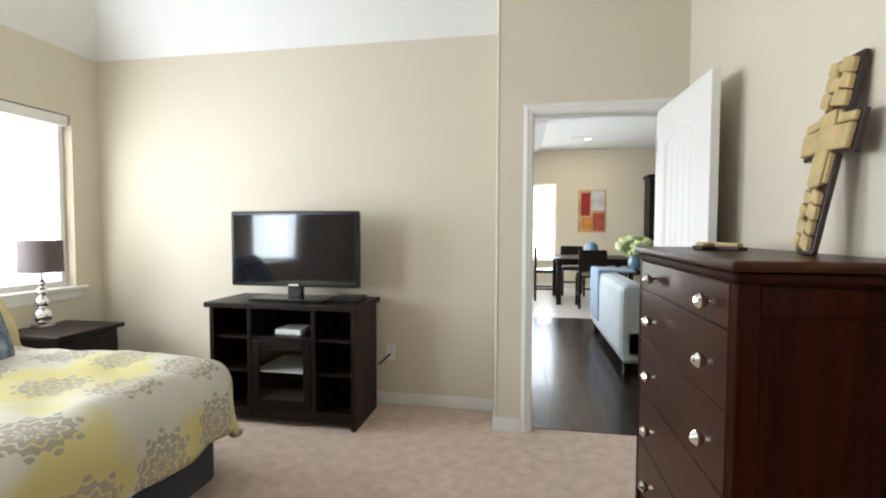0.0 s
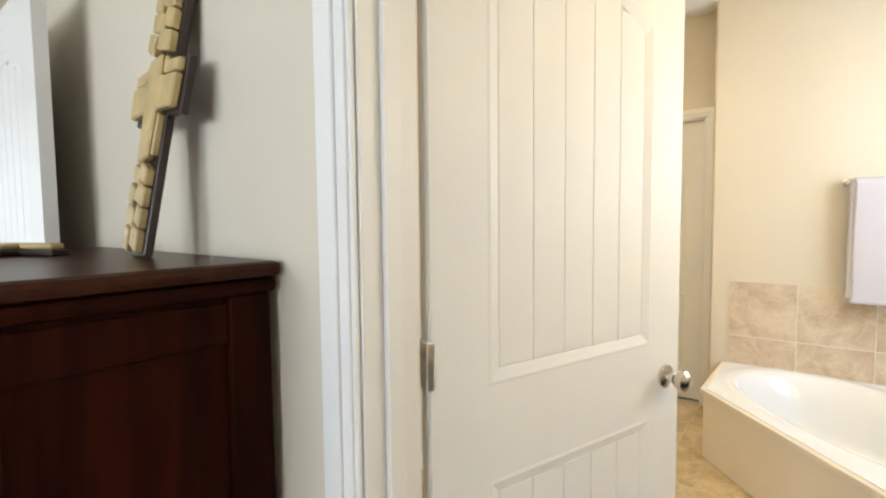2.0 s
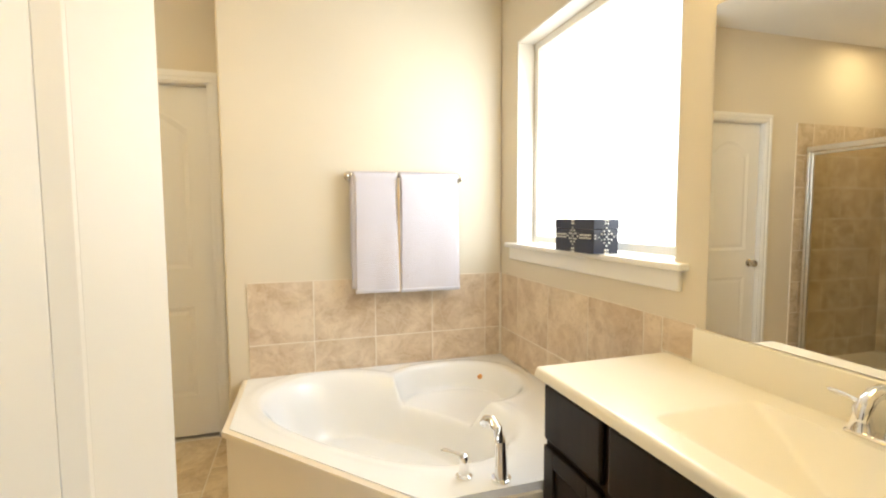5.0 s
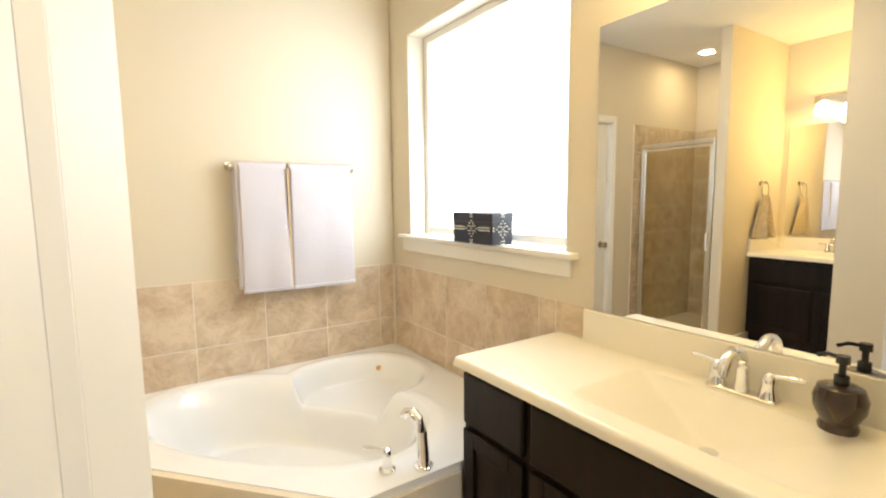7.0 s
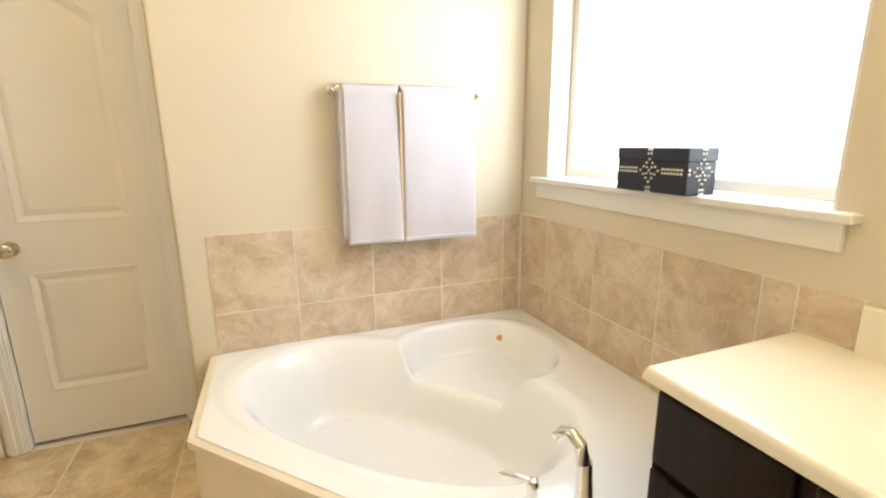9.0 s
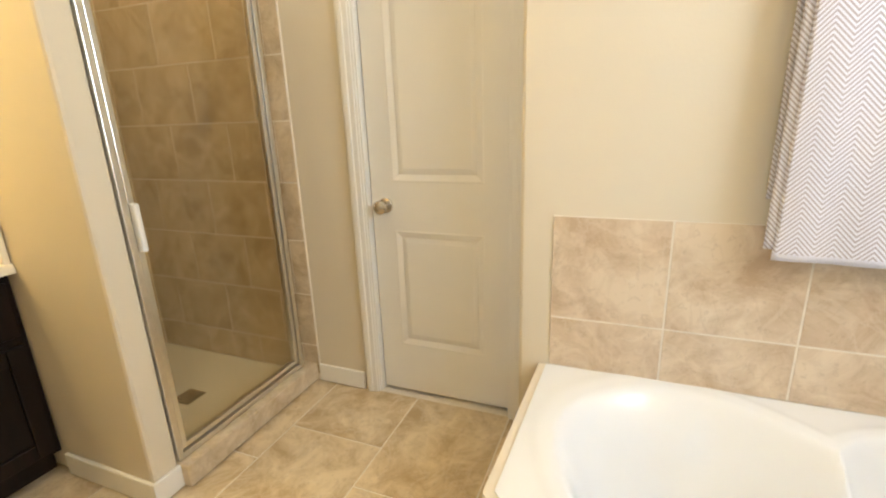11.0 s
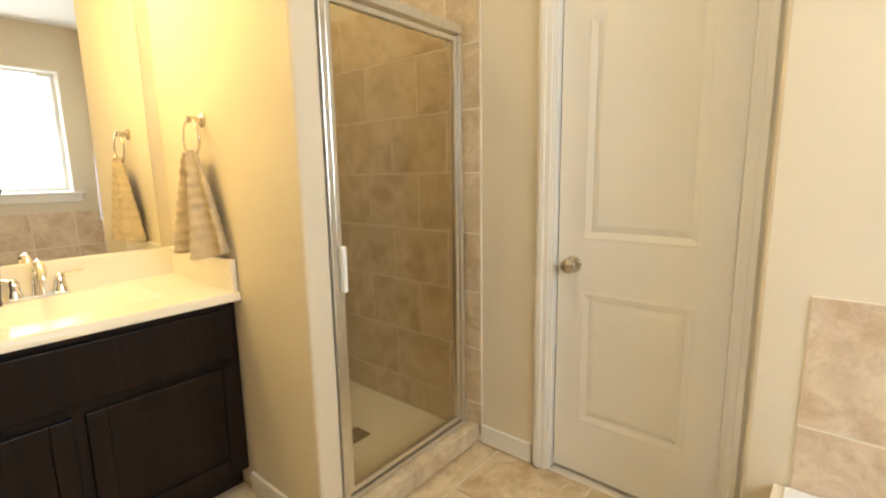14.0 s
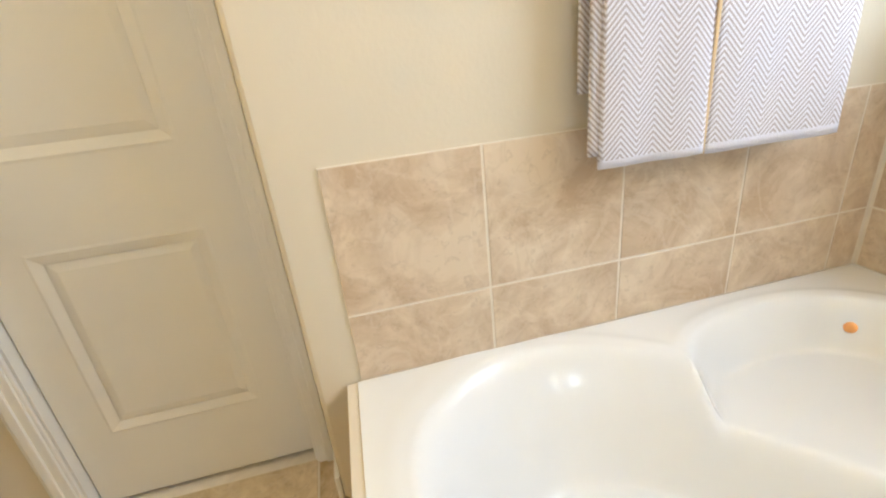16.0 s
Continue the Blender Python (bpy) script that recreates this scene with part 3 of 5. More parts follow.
def window(name, axis, f0, f1, a, b, z0, z1, rails=1, label="white framed window, bright with daylight"):
    """Frame, sash and pane; axis is the wall's direction, f0..f1 the frame's depth."""
    root = tagged(new(name), label, "window", kind="structure")

    def at(u0, u1, g0, g1, h0, h1):
        return (u0, u1, g0, g1, h0, h1) if axis == "x" else (g0, g1, u0, u1, h0, h1)
    w = 0.038
    rows = [at(a, a + w, f0, f1, z0, z1), at(b - w, b, f0, f1, z0, z1), at(a + w, b - w, f0, f1, z0, z0 + w), at(a + w, b - w, f0, f1, z1 - w, z1)]
    for k in range(rails):
        zm = z0 + (z1 - z0) * (k + 1) / (rails + 1)
        rows.append(at(a + w, b - w, f0, f1, zm - 0.018, zm + 0.018))
    part("window_frame", boxes(*rows, bev=0.004), TRIM, root)
    m = (f0 + f1) / 2
    p = part("pane", boxes(at(a + w, b - w, m - 0.002, m + 0.002, z0 + w, z1 - w)), GLASS, root)
    p.visible_shadow = False
    return root


def glare(name, m, sx, sy):
    bm = bmesh.new()
    bmesh.ops.create_grid(bm, x_segments=1, y_segments=1, size=0.5, matrix=m @ Matrix.Diagonal((sx, sy, 1, 1)))
    return fixed(name, bm, DAYLIGHT, "overexposed white daylight outside", "backdrop")


window("window_1", "x", WY - 0.145, WY - 0.105, 2.255, 3.425, 1.085, 2.205, 0)
fixed("window_sill_bath", boxes((2.19, 3.52, WY - 0.10, WY + 0.04, 1.056, 1.08), (2.215, 3.49, WY, WY + 0.018, 0.985, 1.056), bev=0.005), TRIM, "white painted window sill with apron", "window sill")
fixed("trim_window_liner", boxes((2.245, 2.255, WY - 0.1, WY - 0.002, 1.08, 2.215), (3.425, 3.435, WY - 0.1, WY - 0.002, 1.08, 2.215), (2.255, 3.425, WY - 0.1, WY - 0.002, 2.205, 2.215)), TRIM, "white window reveal lining", "trim")
glare("backdrop_bath", pose(2.84, WY - 0.35, 1.65, 90, 0, 0), 3.0, 2.6)
window("window_2", "y", -3.71, -3.66, 0.96, 2.77, 0.84, 2.12, 0)
fixed("window_sill_bed", boxes((-3.70, -3.54, 0.9, 2.84, 0.815, 0.838), (-3.59, -3.575, 0.93, 2.81, 0.745, 0.815), bev=0.004), TRIM, "white painted bedroom window sill", "window sill")
fixed("window_blind_rail", boxes((-3.655, -3.60, 0.97, 2.76, 2.045, 2.125), bev=0.006), TRIM, "white raised blind valance across the window head", "window blind")
glare("backdrop_bed", pose(-3.95, 1.9, 1.5, 0, 90, 0), 2.6, 3.0)
window("window_3", "y", -3.71, -3.66, -0.91, 0.19, 0.84, 2.12, 1)
fixed("window_sill_bed_second", boxes((-3.70, -3.54, -0.98, 0.26, 0.815, 0.838), bev=0.004), TRIM, "white painted bedroom window sill", "window sill")
glare("backdrop_bed_second", pose(-3.95, -0.6, 1.5, 0, 90, 0), 2.6, 1.9)
window("window_4", "x", 10.36, 10.41, -0.25, 0.48, 0.62, 2.29, 1)
fixed("window_sill_dining", boxes((-0.32, 0.55, 10.24, 10.36, 0.585, 0.615), bev=0.004), TRIM, "white dining window sill", "window sill")
glare("backdrop_dining", pose(0.1, 10.7, 1.5, 90, 0, 0), 2.4, 2.8)
for a, b in ((3.9, 5.2), (5.5, 6.8), (7.2, 8.9)):
    window("window_5", "y", -0.61, -0.57, a + 0.01, b - 0.01, 0.64, 2.09, 1)
    fixed("window_sill_living", boxes((-0.57, -0.42, a - 0.05, b + 0.05, 0.60, 0.625), bev=0.004), TRIM, "white living room window sill", "window sill")
glare("backdrop_living", pose(-0.95, 6.4, 1.5, 0, 90, 0), 2.6, 6.5)

# ---- bathroom things ----
DZ = 0.372
OUT = [(3.628, WY + 0.008), (3.628, 0.615), (3.03, 0.632), (2.305, -0.02), (2.305, WY + 0.008)]
tub = thing("corner_bathtub", "white acrylic corner bathtub with a moulded seat", "bathtub", (3.1, -0.2, 0))


def tub_height(x, y):
    c, s = 0.745, 0.667
    u, v = (x - 3.04) * c + (y + 0.0) * s, -(x - 3.04) * s + (y + 0.0) * c
    e1 = (abs(u / 0.65) ** 2.4 + abs(v / 0.375) ** 2.4) ** (1 / 2.4)
    e2 = (abs((x - 3.25) / 0.31) ** 2.4 + abs((y + 0.43) / 0.35) ** 2.4) ** (1 / 2.4)
    s1, s2 = min(max((1 - e1) / 0.36, 0), 1), min(max((1 - e2) / 0.24, 0), 1)
    drop = ((0.30 * s1 * s1 * (3 - 2 * s1)) ** 5 + (0.13 * s2 * s2 * (3 - 2 * s2)) ** 5) ** 0.2
    lip = 0.010 * math.exp(-((min(e1, e2) - 1.06) / 0.05) ** 2)
    return DZ - drop + lip * 0.4


bm = sheet(200, 220, lambda u, v: (2.29 + 1.35 * u, -0.87 + 1.52 * v, tub_height(2.29 + 1.35 * u, -0.87 + 1.52 * v)))
cx, cy = 3.1, -0.2
for k in range(5):
    p, q = Vector((*OUT[k], 0)), Vector((*OUT[(k + 1) % 5], 0))
    n = (q - p).cross(Vector((0, 0, 1)))
    if n.dot(Vector((cx, cy, 0)) - p) > 0:
        n = -n
    bmesh.ops.bisect_plane(bm, geom=bm.verts[:] + bm.edges[:] + bm.faces[:], plane_co=p, plane_no=n, clear_outer=True)
ed = [e for e in bm.edges if e.is_boundary]
ex = bmesh.ops.extrude_edge_only(bm, edges=ed)
for v in ex["geom"]:
    if isinstance(v, bmesh.types.BMVert):
        v.co.z = DZ - 0.035
bmesh.ops.recalc_face_normals(bm, faces=bm.faces)
ob = part("basin", bm, TUB, None, "glossy white moulded basin", True)
ob.parent, ob.matrix_parent_inverse = tub, tub.matrix_world.inverted()


def under(ob, root):
    ob.parent, ob.matrix_parent_inverse = root, root.matrix_world.inverted()
    return ob


apr = [(3.628, 0.625), (3.026, 0.643), (2.292, -0.012), (2.292, -0.40), (2.32, -0.40), (2.32, -0.03), (3.04, 0.60), (3.628, 0.585)]
under(part("apron", prism(apr, 0.0, DZ - 0.03), APRON, None, "cream painted apron panel"), tub)
rim = [(3.63, 0.640), (3.020, 0.658), (2.290, 0.002), (2.290, -0.03), (3.034, 0.622), (3.63, 0.604)]
under(part("rim_strip", prism(rim, DZ - 0.03, DZ - 0.004), APRON, None, "cream rim strip"), tub)
under(part("overflow_cap", lathe([(0.015, 0), (0.015, 0.004), (0.010, 0.006), (0.003, 0.007)], 20, pose(3.46, -0.65, tub_height(3.46, -0.65) + 0.002, -38, -38, 0)), ORANGE, None, "coppery round overflow cap", True), tub)

tap = thing("tub_faucet", "polished chrome tub spout and lever on the deck", "faucet", (2.345, -0.275, DZ))
sp = [(0, 0, 0), (0, 0, 0.012), (0, 0, 0.014), (0, 0, 0.06), (0.006, 0.002, 0.13), (0.018, 0.008, 0.17), (0.04, 0.018, 0.188), (0.062, 0.027, 0.182), (0.075, 0.032, 0.165)]
part("spout", tube(sp, [0.033, 0.033, 0.024, 0.021, 0.019, 0.018, 0.017, 0.016, 0.015], 16), CHROME, tap, smooth=True)
part("lever_base", lathe([(0.028, 0), (0.028, 0.008), (0.019, 0.014), (0.013, 0.05), (0.017, 0.065), (0.012, 0.078), (0.004, 0.082)], 20, pose(0.055, 0.11, 0)), CHROME, tap, smooth=True)
part("lever", tube([(0.055, 0.11, 0.07), (0.075, 0.135, 0.078), (0.10, 0.165, 0.08), (0.107, 0.174, 0.08)], [0.008, 0.006, 0.008, 0.003], 12), CHROME, tap, smooth=True)


def vanity(name, x0, x1, y_back, y_front, z, face, label, doors, drawers):
    """Dark cabinet; face is +1 or -1, the way it looks along y."""
    root = thing(name, label, "vanity cabinet", ((x0 + x1) / 2, (y_back + y_front) / 2, 0))
    fy = y_front - face * 0.025
    ys = sorted((y_back, fy))
    under(part("body", boxes((x0, x1, ys[0], ys[1], 0.09, z - 0.17), (x0, x1, *sorted((fy - face * 0.02, fy)), z - 0.17, z - 0.032), (x0, x0 + 0.018, *sorted((y_back, fy - face * 0.02)), z - 0.17, z - 0.032), (x1 - 0.018, x1, *sorted((y_back, fy - face * 0.02)), z - 0.17, z - 0.032)), ESPRESSO), root)
    under(part("toe_kick", boxes((x0, x1, *sorted((y_back, fy - face * 0.06)), 0.0, 0.09)), ESPRESSO), root)
    for a, b, z0, z1 in doors + drawers:
        isdoor = (a, b, z0, z1) in doors
        w = 0.055 if isdoor else 0.022
        q = sorted((fy, fy + face * 0.018))
        q2 = sorted((fy, fy + face * 0.008))
        if not isdoor:
            under(part("drawer_front", boxes((a, b, *q, z0, z1), bev=0.007), ESPRESSO), root)
            continue
        leaf = under(part("cabinet_door", boxes((a + w - 0.004, b - w + 0.004, *q2, z0 + w - 0.004, z1 - w + 0.004), bev=0.002), ESPRESSO), root)
        for nm, row in (("stile", (a, a + w, *q, z0, z1)), ("stile", (b - w, b, *q, z0, z1)), ("rail", (a + w, b - w, *q, z0, z0 + w)), ("rail", (a + w, b - w, *q, z1 - w, z1))):
            piece = part(nm, boxes(row, bev=0.003), ESPRESSO)
            piece.parent = leaf
    return root


def countertop(name, x0, x1, y_back, y_front, z, face, sx, label, side=None):
    """Moulded top with a sunken bowl and a backsplash."""
    root = thing(name, label, "countertop", ((x0 + x1) / 2, (y_back + y_front) / 2, z))
    d = abs(y_front - y_back)

    def f(u, v):
        x, t = x0 + (x1 - x0) * u, v * d
        # ramps fall from four straight edges to a flat floor by the drain
        run = ((x - sx + 0.27) / 0.24, (sx + 0.27 - x) / 0.24, (t - 0.10) / 0.085, (0.425 - t) / 0.17, 1.0)
        s = max(0.0, -math.log(sum(math.exp(-14 * min(max(q, -2), 4)) for q in run)) / 14)
        r = 0.014
        zz = z - 0.115 * min(s, 1.0)
        edge = max(0, t - (d - r))
        zz -= r - math.sqrt(max(r * r - edge * edge, 0))
        ends = max(0, r - min(x - x0 if side != "x0" else 1, x1 - x if side != "x1" else 1))
        zz -= r - math.sqrt(max(r * r - ends * ends, 0))
        return (x, y_back + face * t, zz)

    bm = sheet(200, 90, f)
    ed = [e for e in bm.edges if e.is_boundary]
    ex = bmesh.ops.extrude_edge_only(bm, edges=ed)
    for v in ex["geom"]:
        if isinstance(v, bmesh.types.BMVert):
            v.co.z = z - 0.032
    bmesh.ops.recalc_face_normals(bm, faces=bm.faces)
    under(part("top", bm, MARBLE, None, smooth=True), root)
    rows = [(x0 + 0.02 if side != "x0" else x0, x1 - 0.14 if side != "x1" else x1, *sorted((y_back + face * 0.001, y_back + face * 0.02)), z - 0.003, z + 0.115)]
    if side == "x1":
        rows[0] = (x0, x1, *rows[0][2:])
        rows.append((x1 - 0.02, x1 - 0.001, *sorted((y_back + face * 0.021, y_front - face * 0.01)), z - 0.003, z + 0.115))
    under(part("backsplash", boxes(*rows, bev=0.004), MARBLE), root)
    under(part("drain", lathe([(0.022, 0), (0.022, 0.003), (0.004, 0.005)], 18, pose(sx, y_back + face * 0.215, z - 0.112)), CHROME, None, "chrome sink drain", True), root)
    return root


def faucet(x, y, z, face):
    """Two-lever centre-set tap with an arched spout."""
    root = thing("sink_faucet", "polished chrome two-handle sink faucet", "faucet", (x, y, z), 0 if face > 0 else 180, "sink faucets")
    part("base_plate", boxes((-0.085, 0.085, -0.024, 0.024, 0, 0.012), bev=0.006), CHROME, root)
    arc = [(0, 0, 0.01), (0, 0, 0.05)] + [(0, 0.055 - 0.055 * math.cos(k * math.pi / 8), 0.075 + 0.05 * math.sin(k * math.pi / 8)) for k in range(0, 9)]
    part("spout", tube(arc, [0.02, 0.016] + [0.0145] * 8 + [0.012], 14), CHROME, root, smooth=True)
    for s in (-1, 1):
        part("handle_base", lathe([(0.024, 0.01), (0.022, 0.018), (0.016, 0.045), (0.018, 0.06), (0.011, 0.072), (0.003, 0.078)], 18, pose(s * 0.062, 0, 0)), CHROME, root, smooth=True)
        part("lever", tube([(s * 0.062, 0, 0.068), (s * 0.09, -0.004, 0.073), (s * 0.125, -0.008, 0.074), (s * 0.136, -0.009, 0.074)], [0.007, 0.005, 0.007, 0.003], 10), CHROME, root, smooth=True)
    return root


VZ = 0.765
vanity("vanity_near", BX + 0.004, 2.272, WY + 0.002, -0.375, VZ, 1, "espresso wood bathroom vanity cabinet", [(1.98, 2.262, 0.11, 0.52), (1.30, 1.62, 0.11, 0.52), (1.625, 1.95, 0.11, 0.52), (0.9, 1.27, 0.11, 0.52)], [(1.98, 2.262, 0.54, 0.715), (1.30, 1.95, 0.54, 0.715), (0.9, 1.27, 0.54, 0.715)])
countertop("countertop", BX + 0.003, 2.290, WY + 0.001, -0.362, VZ, 1, 1.60, "cream cultured marble vanity top with integral sink", "x0")
faucet(1.60, WY + 0.058, VZ - 0.001, 1)
V2 = 0.797
vanity("vanity_far", 1.95, RW - 0.004, AY - 0.002, 2.20, V2, -1, "espresso wood vanity cabinet in an alcove", [(2.02, 2.48, 0.11, 0.52), (2.51, 2.965, 0.11, 0.52)], [(2.02, 2.965, 0.55, 0.735)])
countertop("countertop", 1.93, RW - 0.002, AY - 0.001, 2.175, V2, -1, 2.52, "cream marble vanity top with splashback, lit warm", "x1")
faucet(2.52, AY - 0.058, V2 - 0.001, -1)

mirror = fixed("mirror_near", boxes((-1.185, 0, 0, 0.005, VZ + 0.118, 1.856)), MIRROR, "large frameless wall mirror above the vanity", "mirror")
mirror.matrix_world = pose(2.115, WY + 0.001, 0, 0, 0, -0.8)
fixed("mirror_far", boxes((1.96, RW - 0.05, AY - 0.006, AY - 0.001, V2 + 0.118, 1.90)), MIRROR, "frameless wall mirror in the vanity alcove", "mirror")


def light_bar(x, y, z, face, n=3):
    root = thing("vanity_light", "nickel vanity light bar with lit glass shades", "wall lamp", (x, y, z), 0 if face > 0 else 180, "vanity lights")
    part("back_plate", boxes((-0.32, 0.32, 0.001, 0.025, -0.05, 0.05), bev=0.01), NICKEL, root)
    for k in range(n):
        dx = (k - (n - 1) / 2) * 0.22
        part("arm", tube([(dx, 0.02, 0), (dx, 0.09, 0), (dx, 0.1, -0.01)], 0.01), NICKEL, root, smooth=True)
        part("shade", lathe([(0.025, -0.015), (0.045, -0.03), (0.058, -0.08), (0.06, -0.12)], 20, pose(dx, 0.10, 0)), LAMPGLOW, root, "lit frosted glass shade", True)
    return root


light_bar(2.45, AY, 2.08, -1)
# unseen bar assumed over the near mirror, to pair with the far one
light_bar(1.62, WY, 2.12, 1)
bulb("far_vanity_bulb", (2.45, AY - 0.22, 1.93), 25, WARM, 0.08)
# added warm fill at the assumed near bar, no lit lamp known there
bulb("near_vanity_warm_fill", (1.62, WY + 0.22, 1.97), 15, WARM, 0.08)


def downlight(x, y, z, power):
    root = thing("downlight", "recessed white ceiling downlight, lit", "ceiling light", (x, y, z), 0, "downlights")
    part("trim_ring", lathe([(0.085, 0), (0.085, -0.006), (0.065, -0.010), (0.06, -0.001)], 28), WHITE, root, smooth=True)
    part("lens", lathe([(0.058, -0.002), (0.058, -0.004), (0.01, -0.0045)], 24), DOWNGLOW, root)
    if power:
        area("downlight_light", look((x, y, z - 0.02), (x, y, 0)), 0.1, 0.1, power, (1, 0.80, 0.45))


downlight(3.45, 2.25, TOP, 6)
# made-up downlight, added to throw warm light towards the closet door
downlight(2.55, 1.15, TOP, 8)
downlight(1.0, 9.2, 3.05, 10)

# towel on its bar
bar = thing("towel_bar", "satin nickel towel bar on the tub wall", "towel bar", (TX, -0.25, 1.462))
part("bar", tube([(-0.058, -0.335, 0), (-0.058, 0.32, 0)], 0.008), NICKEL, bar, smooth=True)
for y in (-0.33, 0.315):
    part("post", lathe([(0.026, 0), (0.026, 0.006), (0.012, 0.014), (0.011, 0.05), (0.017, 0.058), (0.014, 0.07), (0.003, 0.072)], 18, pose(0, y, 0, 0, -90, 0)), NICKEL, bar, smooth=True)


def hung(y0, y1, zt, zb, x, drop_back):
    """Cloth folded over a bar at height zt: front down to zb, back hanging shorter."""
    def f(u, v):
        y = y0 + (y1 - y0) * u
        L1, L2 = zt - zb, drop_back
        s = v * (L1 + 0.04 + L2)
        wob = 0.004 * math.sin(9 * u + 3 * v) + 0.006 * math.sin(3 * u + 1)
        if s < L1:
            k = 1 - s / L1
            return (x - 0.016 - wob * k - 0.010 * k, y - (y - (y0 + y1) / 2) * 0.05 * (1 - k), zb + s)
        if s < L1 + 0.04:
            a = (s - L1) / 0.04 * math.pi
            return (x - 0.014 * math.cos(a), y, zt + 0.013 * math.sin(a))
        return (x + 0.014, y, zt - (s - L1 - 0.04))
    return sheet(24, 60, f)


tw = thing("bath_towel", "white bath towel with grey herringbone weave, folded over a bar", "towel", (TX - 0.058, -0.25, 1.0))
for n, (a, b, zb) in enumerate(((-0.196, 0.045, 0.815), (-0.555, -0.205, 0.81), (-0.19, 0.064, 0.842))):
    ob = under(part("towel_fold", hung(a, b, 1.466 - 0.003 * (n == 2), zb, TX - 0.058 + 0.008 * (n == 2), 0.5), HERRING, None, smooth=True), tw)
    md = ob.modifiers.new("thick", "SOLIDIFY")
    md.thickness = 0.007
# strip standing in for the shadowed fold and its orange edge
under(part("towel_band", boxes((TX - 0.095, TX - 0.083, -0.203, -0.194, 0.812, 1.45), bev=0.002), FOLDBAND, None, "tan edge and fold shadow as one band"), tw)

# ring and hand towel
ring = thing("towel_ring", "satin nickel towel ring on the alcove wall", "towel ring", (RW, 2.345, 1.40))
part("post", lathe([(0.026, 0), (0.026, 0.006), (0.012, 0.014), (0.011, 0.045), (0.015, 0.05), (0.004, 0.055)], 18, pose(0, 0, 0, 0, -90, 0)), NICKEL, ring, smooth=True)
part("ring", tube([(-0.045, 0.065 * math.sin(a), -0.065 + 0.065 * math.cos(a)) for a in [2 * math.pi * k / 32 for k in range(33)]], 0.0045), NICKEL, ring, smooth=True)


def hand_towel(u, v):
    # gathered in the ring, opening into three soft folds with ribbed terry
    wide = 0.030 + 0.125 * v ** 0.8
    fold = (0.012 + 0.034 * v) * math.cos((u - 0.1) * 4.2 * math.pi)
    rib = 0.0022 * math.sin(v * 62)
    dip = 0.030 * (1 - abs(2 * u - 1)) * (1 - v)
    return (RW - 0.062 + fold + rib, 2.345 + (u - 0.5) * 2 * wide, 1.278 - 0.355 * v + dip * 0.5 + 0.010 * math.cos(u * 3 * math.pi) * v)


ob = part("hand_towel", sheet(60, 110, hand_towel), SAND, None, smooth=True)
tagged(ob, "tan terry hand towel hanging from a ring", "hand towel")
ob.modifiers.new("thick", "SOLIDIFY").thickness = 0.012


def soap(x, y, z, k, tall):
    root = thing("soap_dispenser", "dark brown ceramic soap dispenser with pump", "soap dispenser", (x, y, z), k, "soap dispensers")
    prof = [(0.036, 0), (0.038, 0.01), (0.034, 0.02), (0.048, 0.05), (0.05, 0.075), (0.042, 0.098), (0.03, 0.104)] if not tall else [(0.032, 0), (0.03, 0.02), (0.038, 0.12), (0.042, 0.13), (0.03, 0.136)]
    part("bottle", lathe(prof, 28), CANDLE, root, smooth=True)
    h = prof[-1][1]
    part("pump", lathe([(0.014, h), (0.014, h + 0.02), (0.007, h + 0.022), (0.007, h + 0.045), (0.013, h + 0.047), (0.013, h + 0.065)], 16), BLACK, root, smooth=True)
    part("nozzle", tube([(0, 0, h + 0.058), (-0.03, 0.01, h + 0.06), (-0.05, 0.017, h + 0.05)], 0.005, 10), BLACK, root, smooth=True)


soap(1.39, WY + 0.09, VZ, 180, False)
soap(2.39, AY - 0.10, V2, 0, True)

# studded box on the sill
bx = thing("keepsake_box", "dark navy box with silver stud pattern on the window sill", "box", (2.75, WY + 0.008, 1.08))
part("box_body", boxes((-0.145, 0.145, -0.06, 0.06, 0, 0.10), bev=0.003), NAVY, bx)
part("box_lid", boxes((-0.147, 0.147, -0.062, 0.062, 0.1005, 0.142), bev=0.003), NAVY, bx)
sb = bmesh.new()
spots = []
for q in range(-3, 4):
    spots += [(0.012 * q, 0.07 + 0.012 * (3 - abs(q)) * s) for s in (-1, 1)]
spots += [(0.042 + 0.012 * k, 0.07 + d) for k in range(1, 8) for d in (-0.006, 0.006)] + [(-0.042 - 0.012 * k, 0.07 + d) for k in range(1, 8) for d in (-0.006, 0.006)]
spots += [(d, 0.07 + s * (0.042 + 0.012 * k)) for k in range(1, 3) for s in (-1, 1) for d in (-0.006, 0.006)] + [(0, 0.07), (0.01, 0.08), (-0.01, 0.08), (0.01, 0.06), (-0.01, 0.06)]
for u, z in spots:
    if 0.004 < z < 0.138:
        bmesh.ops.create_icosphere(sb, subdivisions=1, radius=0.0045, matrix=Matrix.Translation((u, 0.0625, z)))
        if abs(u) < 0.055:
            bmesh.ops.create_icosphere(sb, subdivisions=1, radius=0.0045, matrix=Matrix.Translation((-0.1475, u, z)))
tagged(part("studs", sb, STUD, bx, "silver round studs"), kind="stuff")

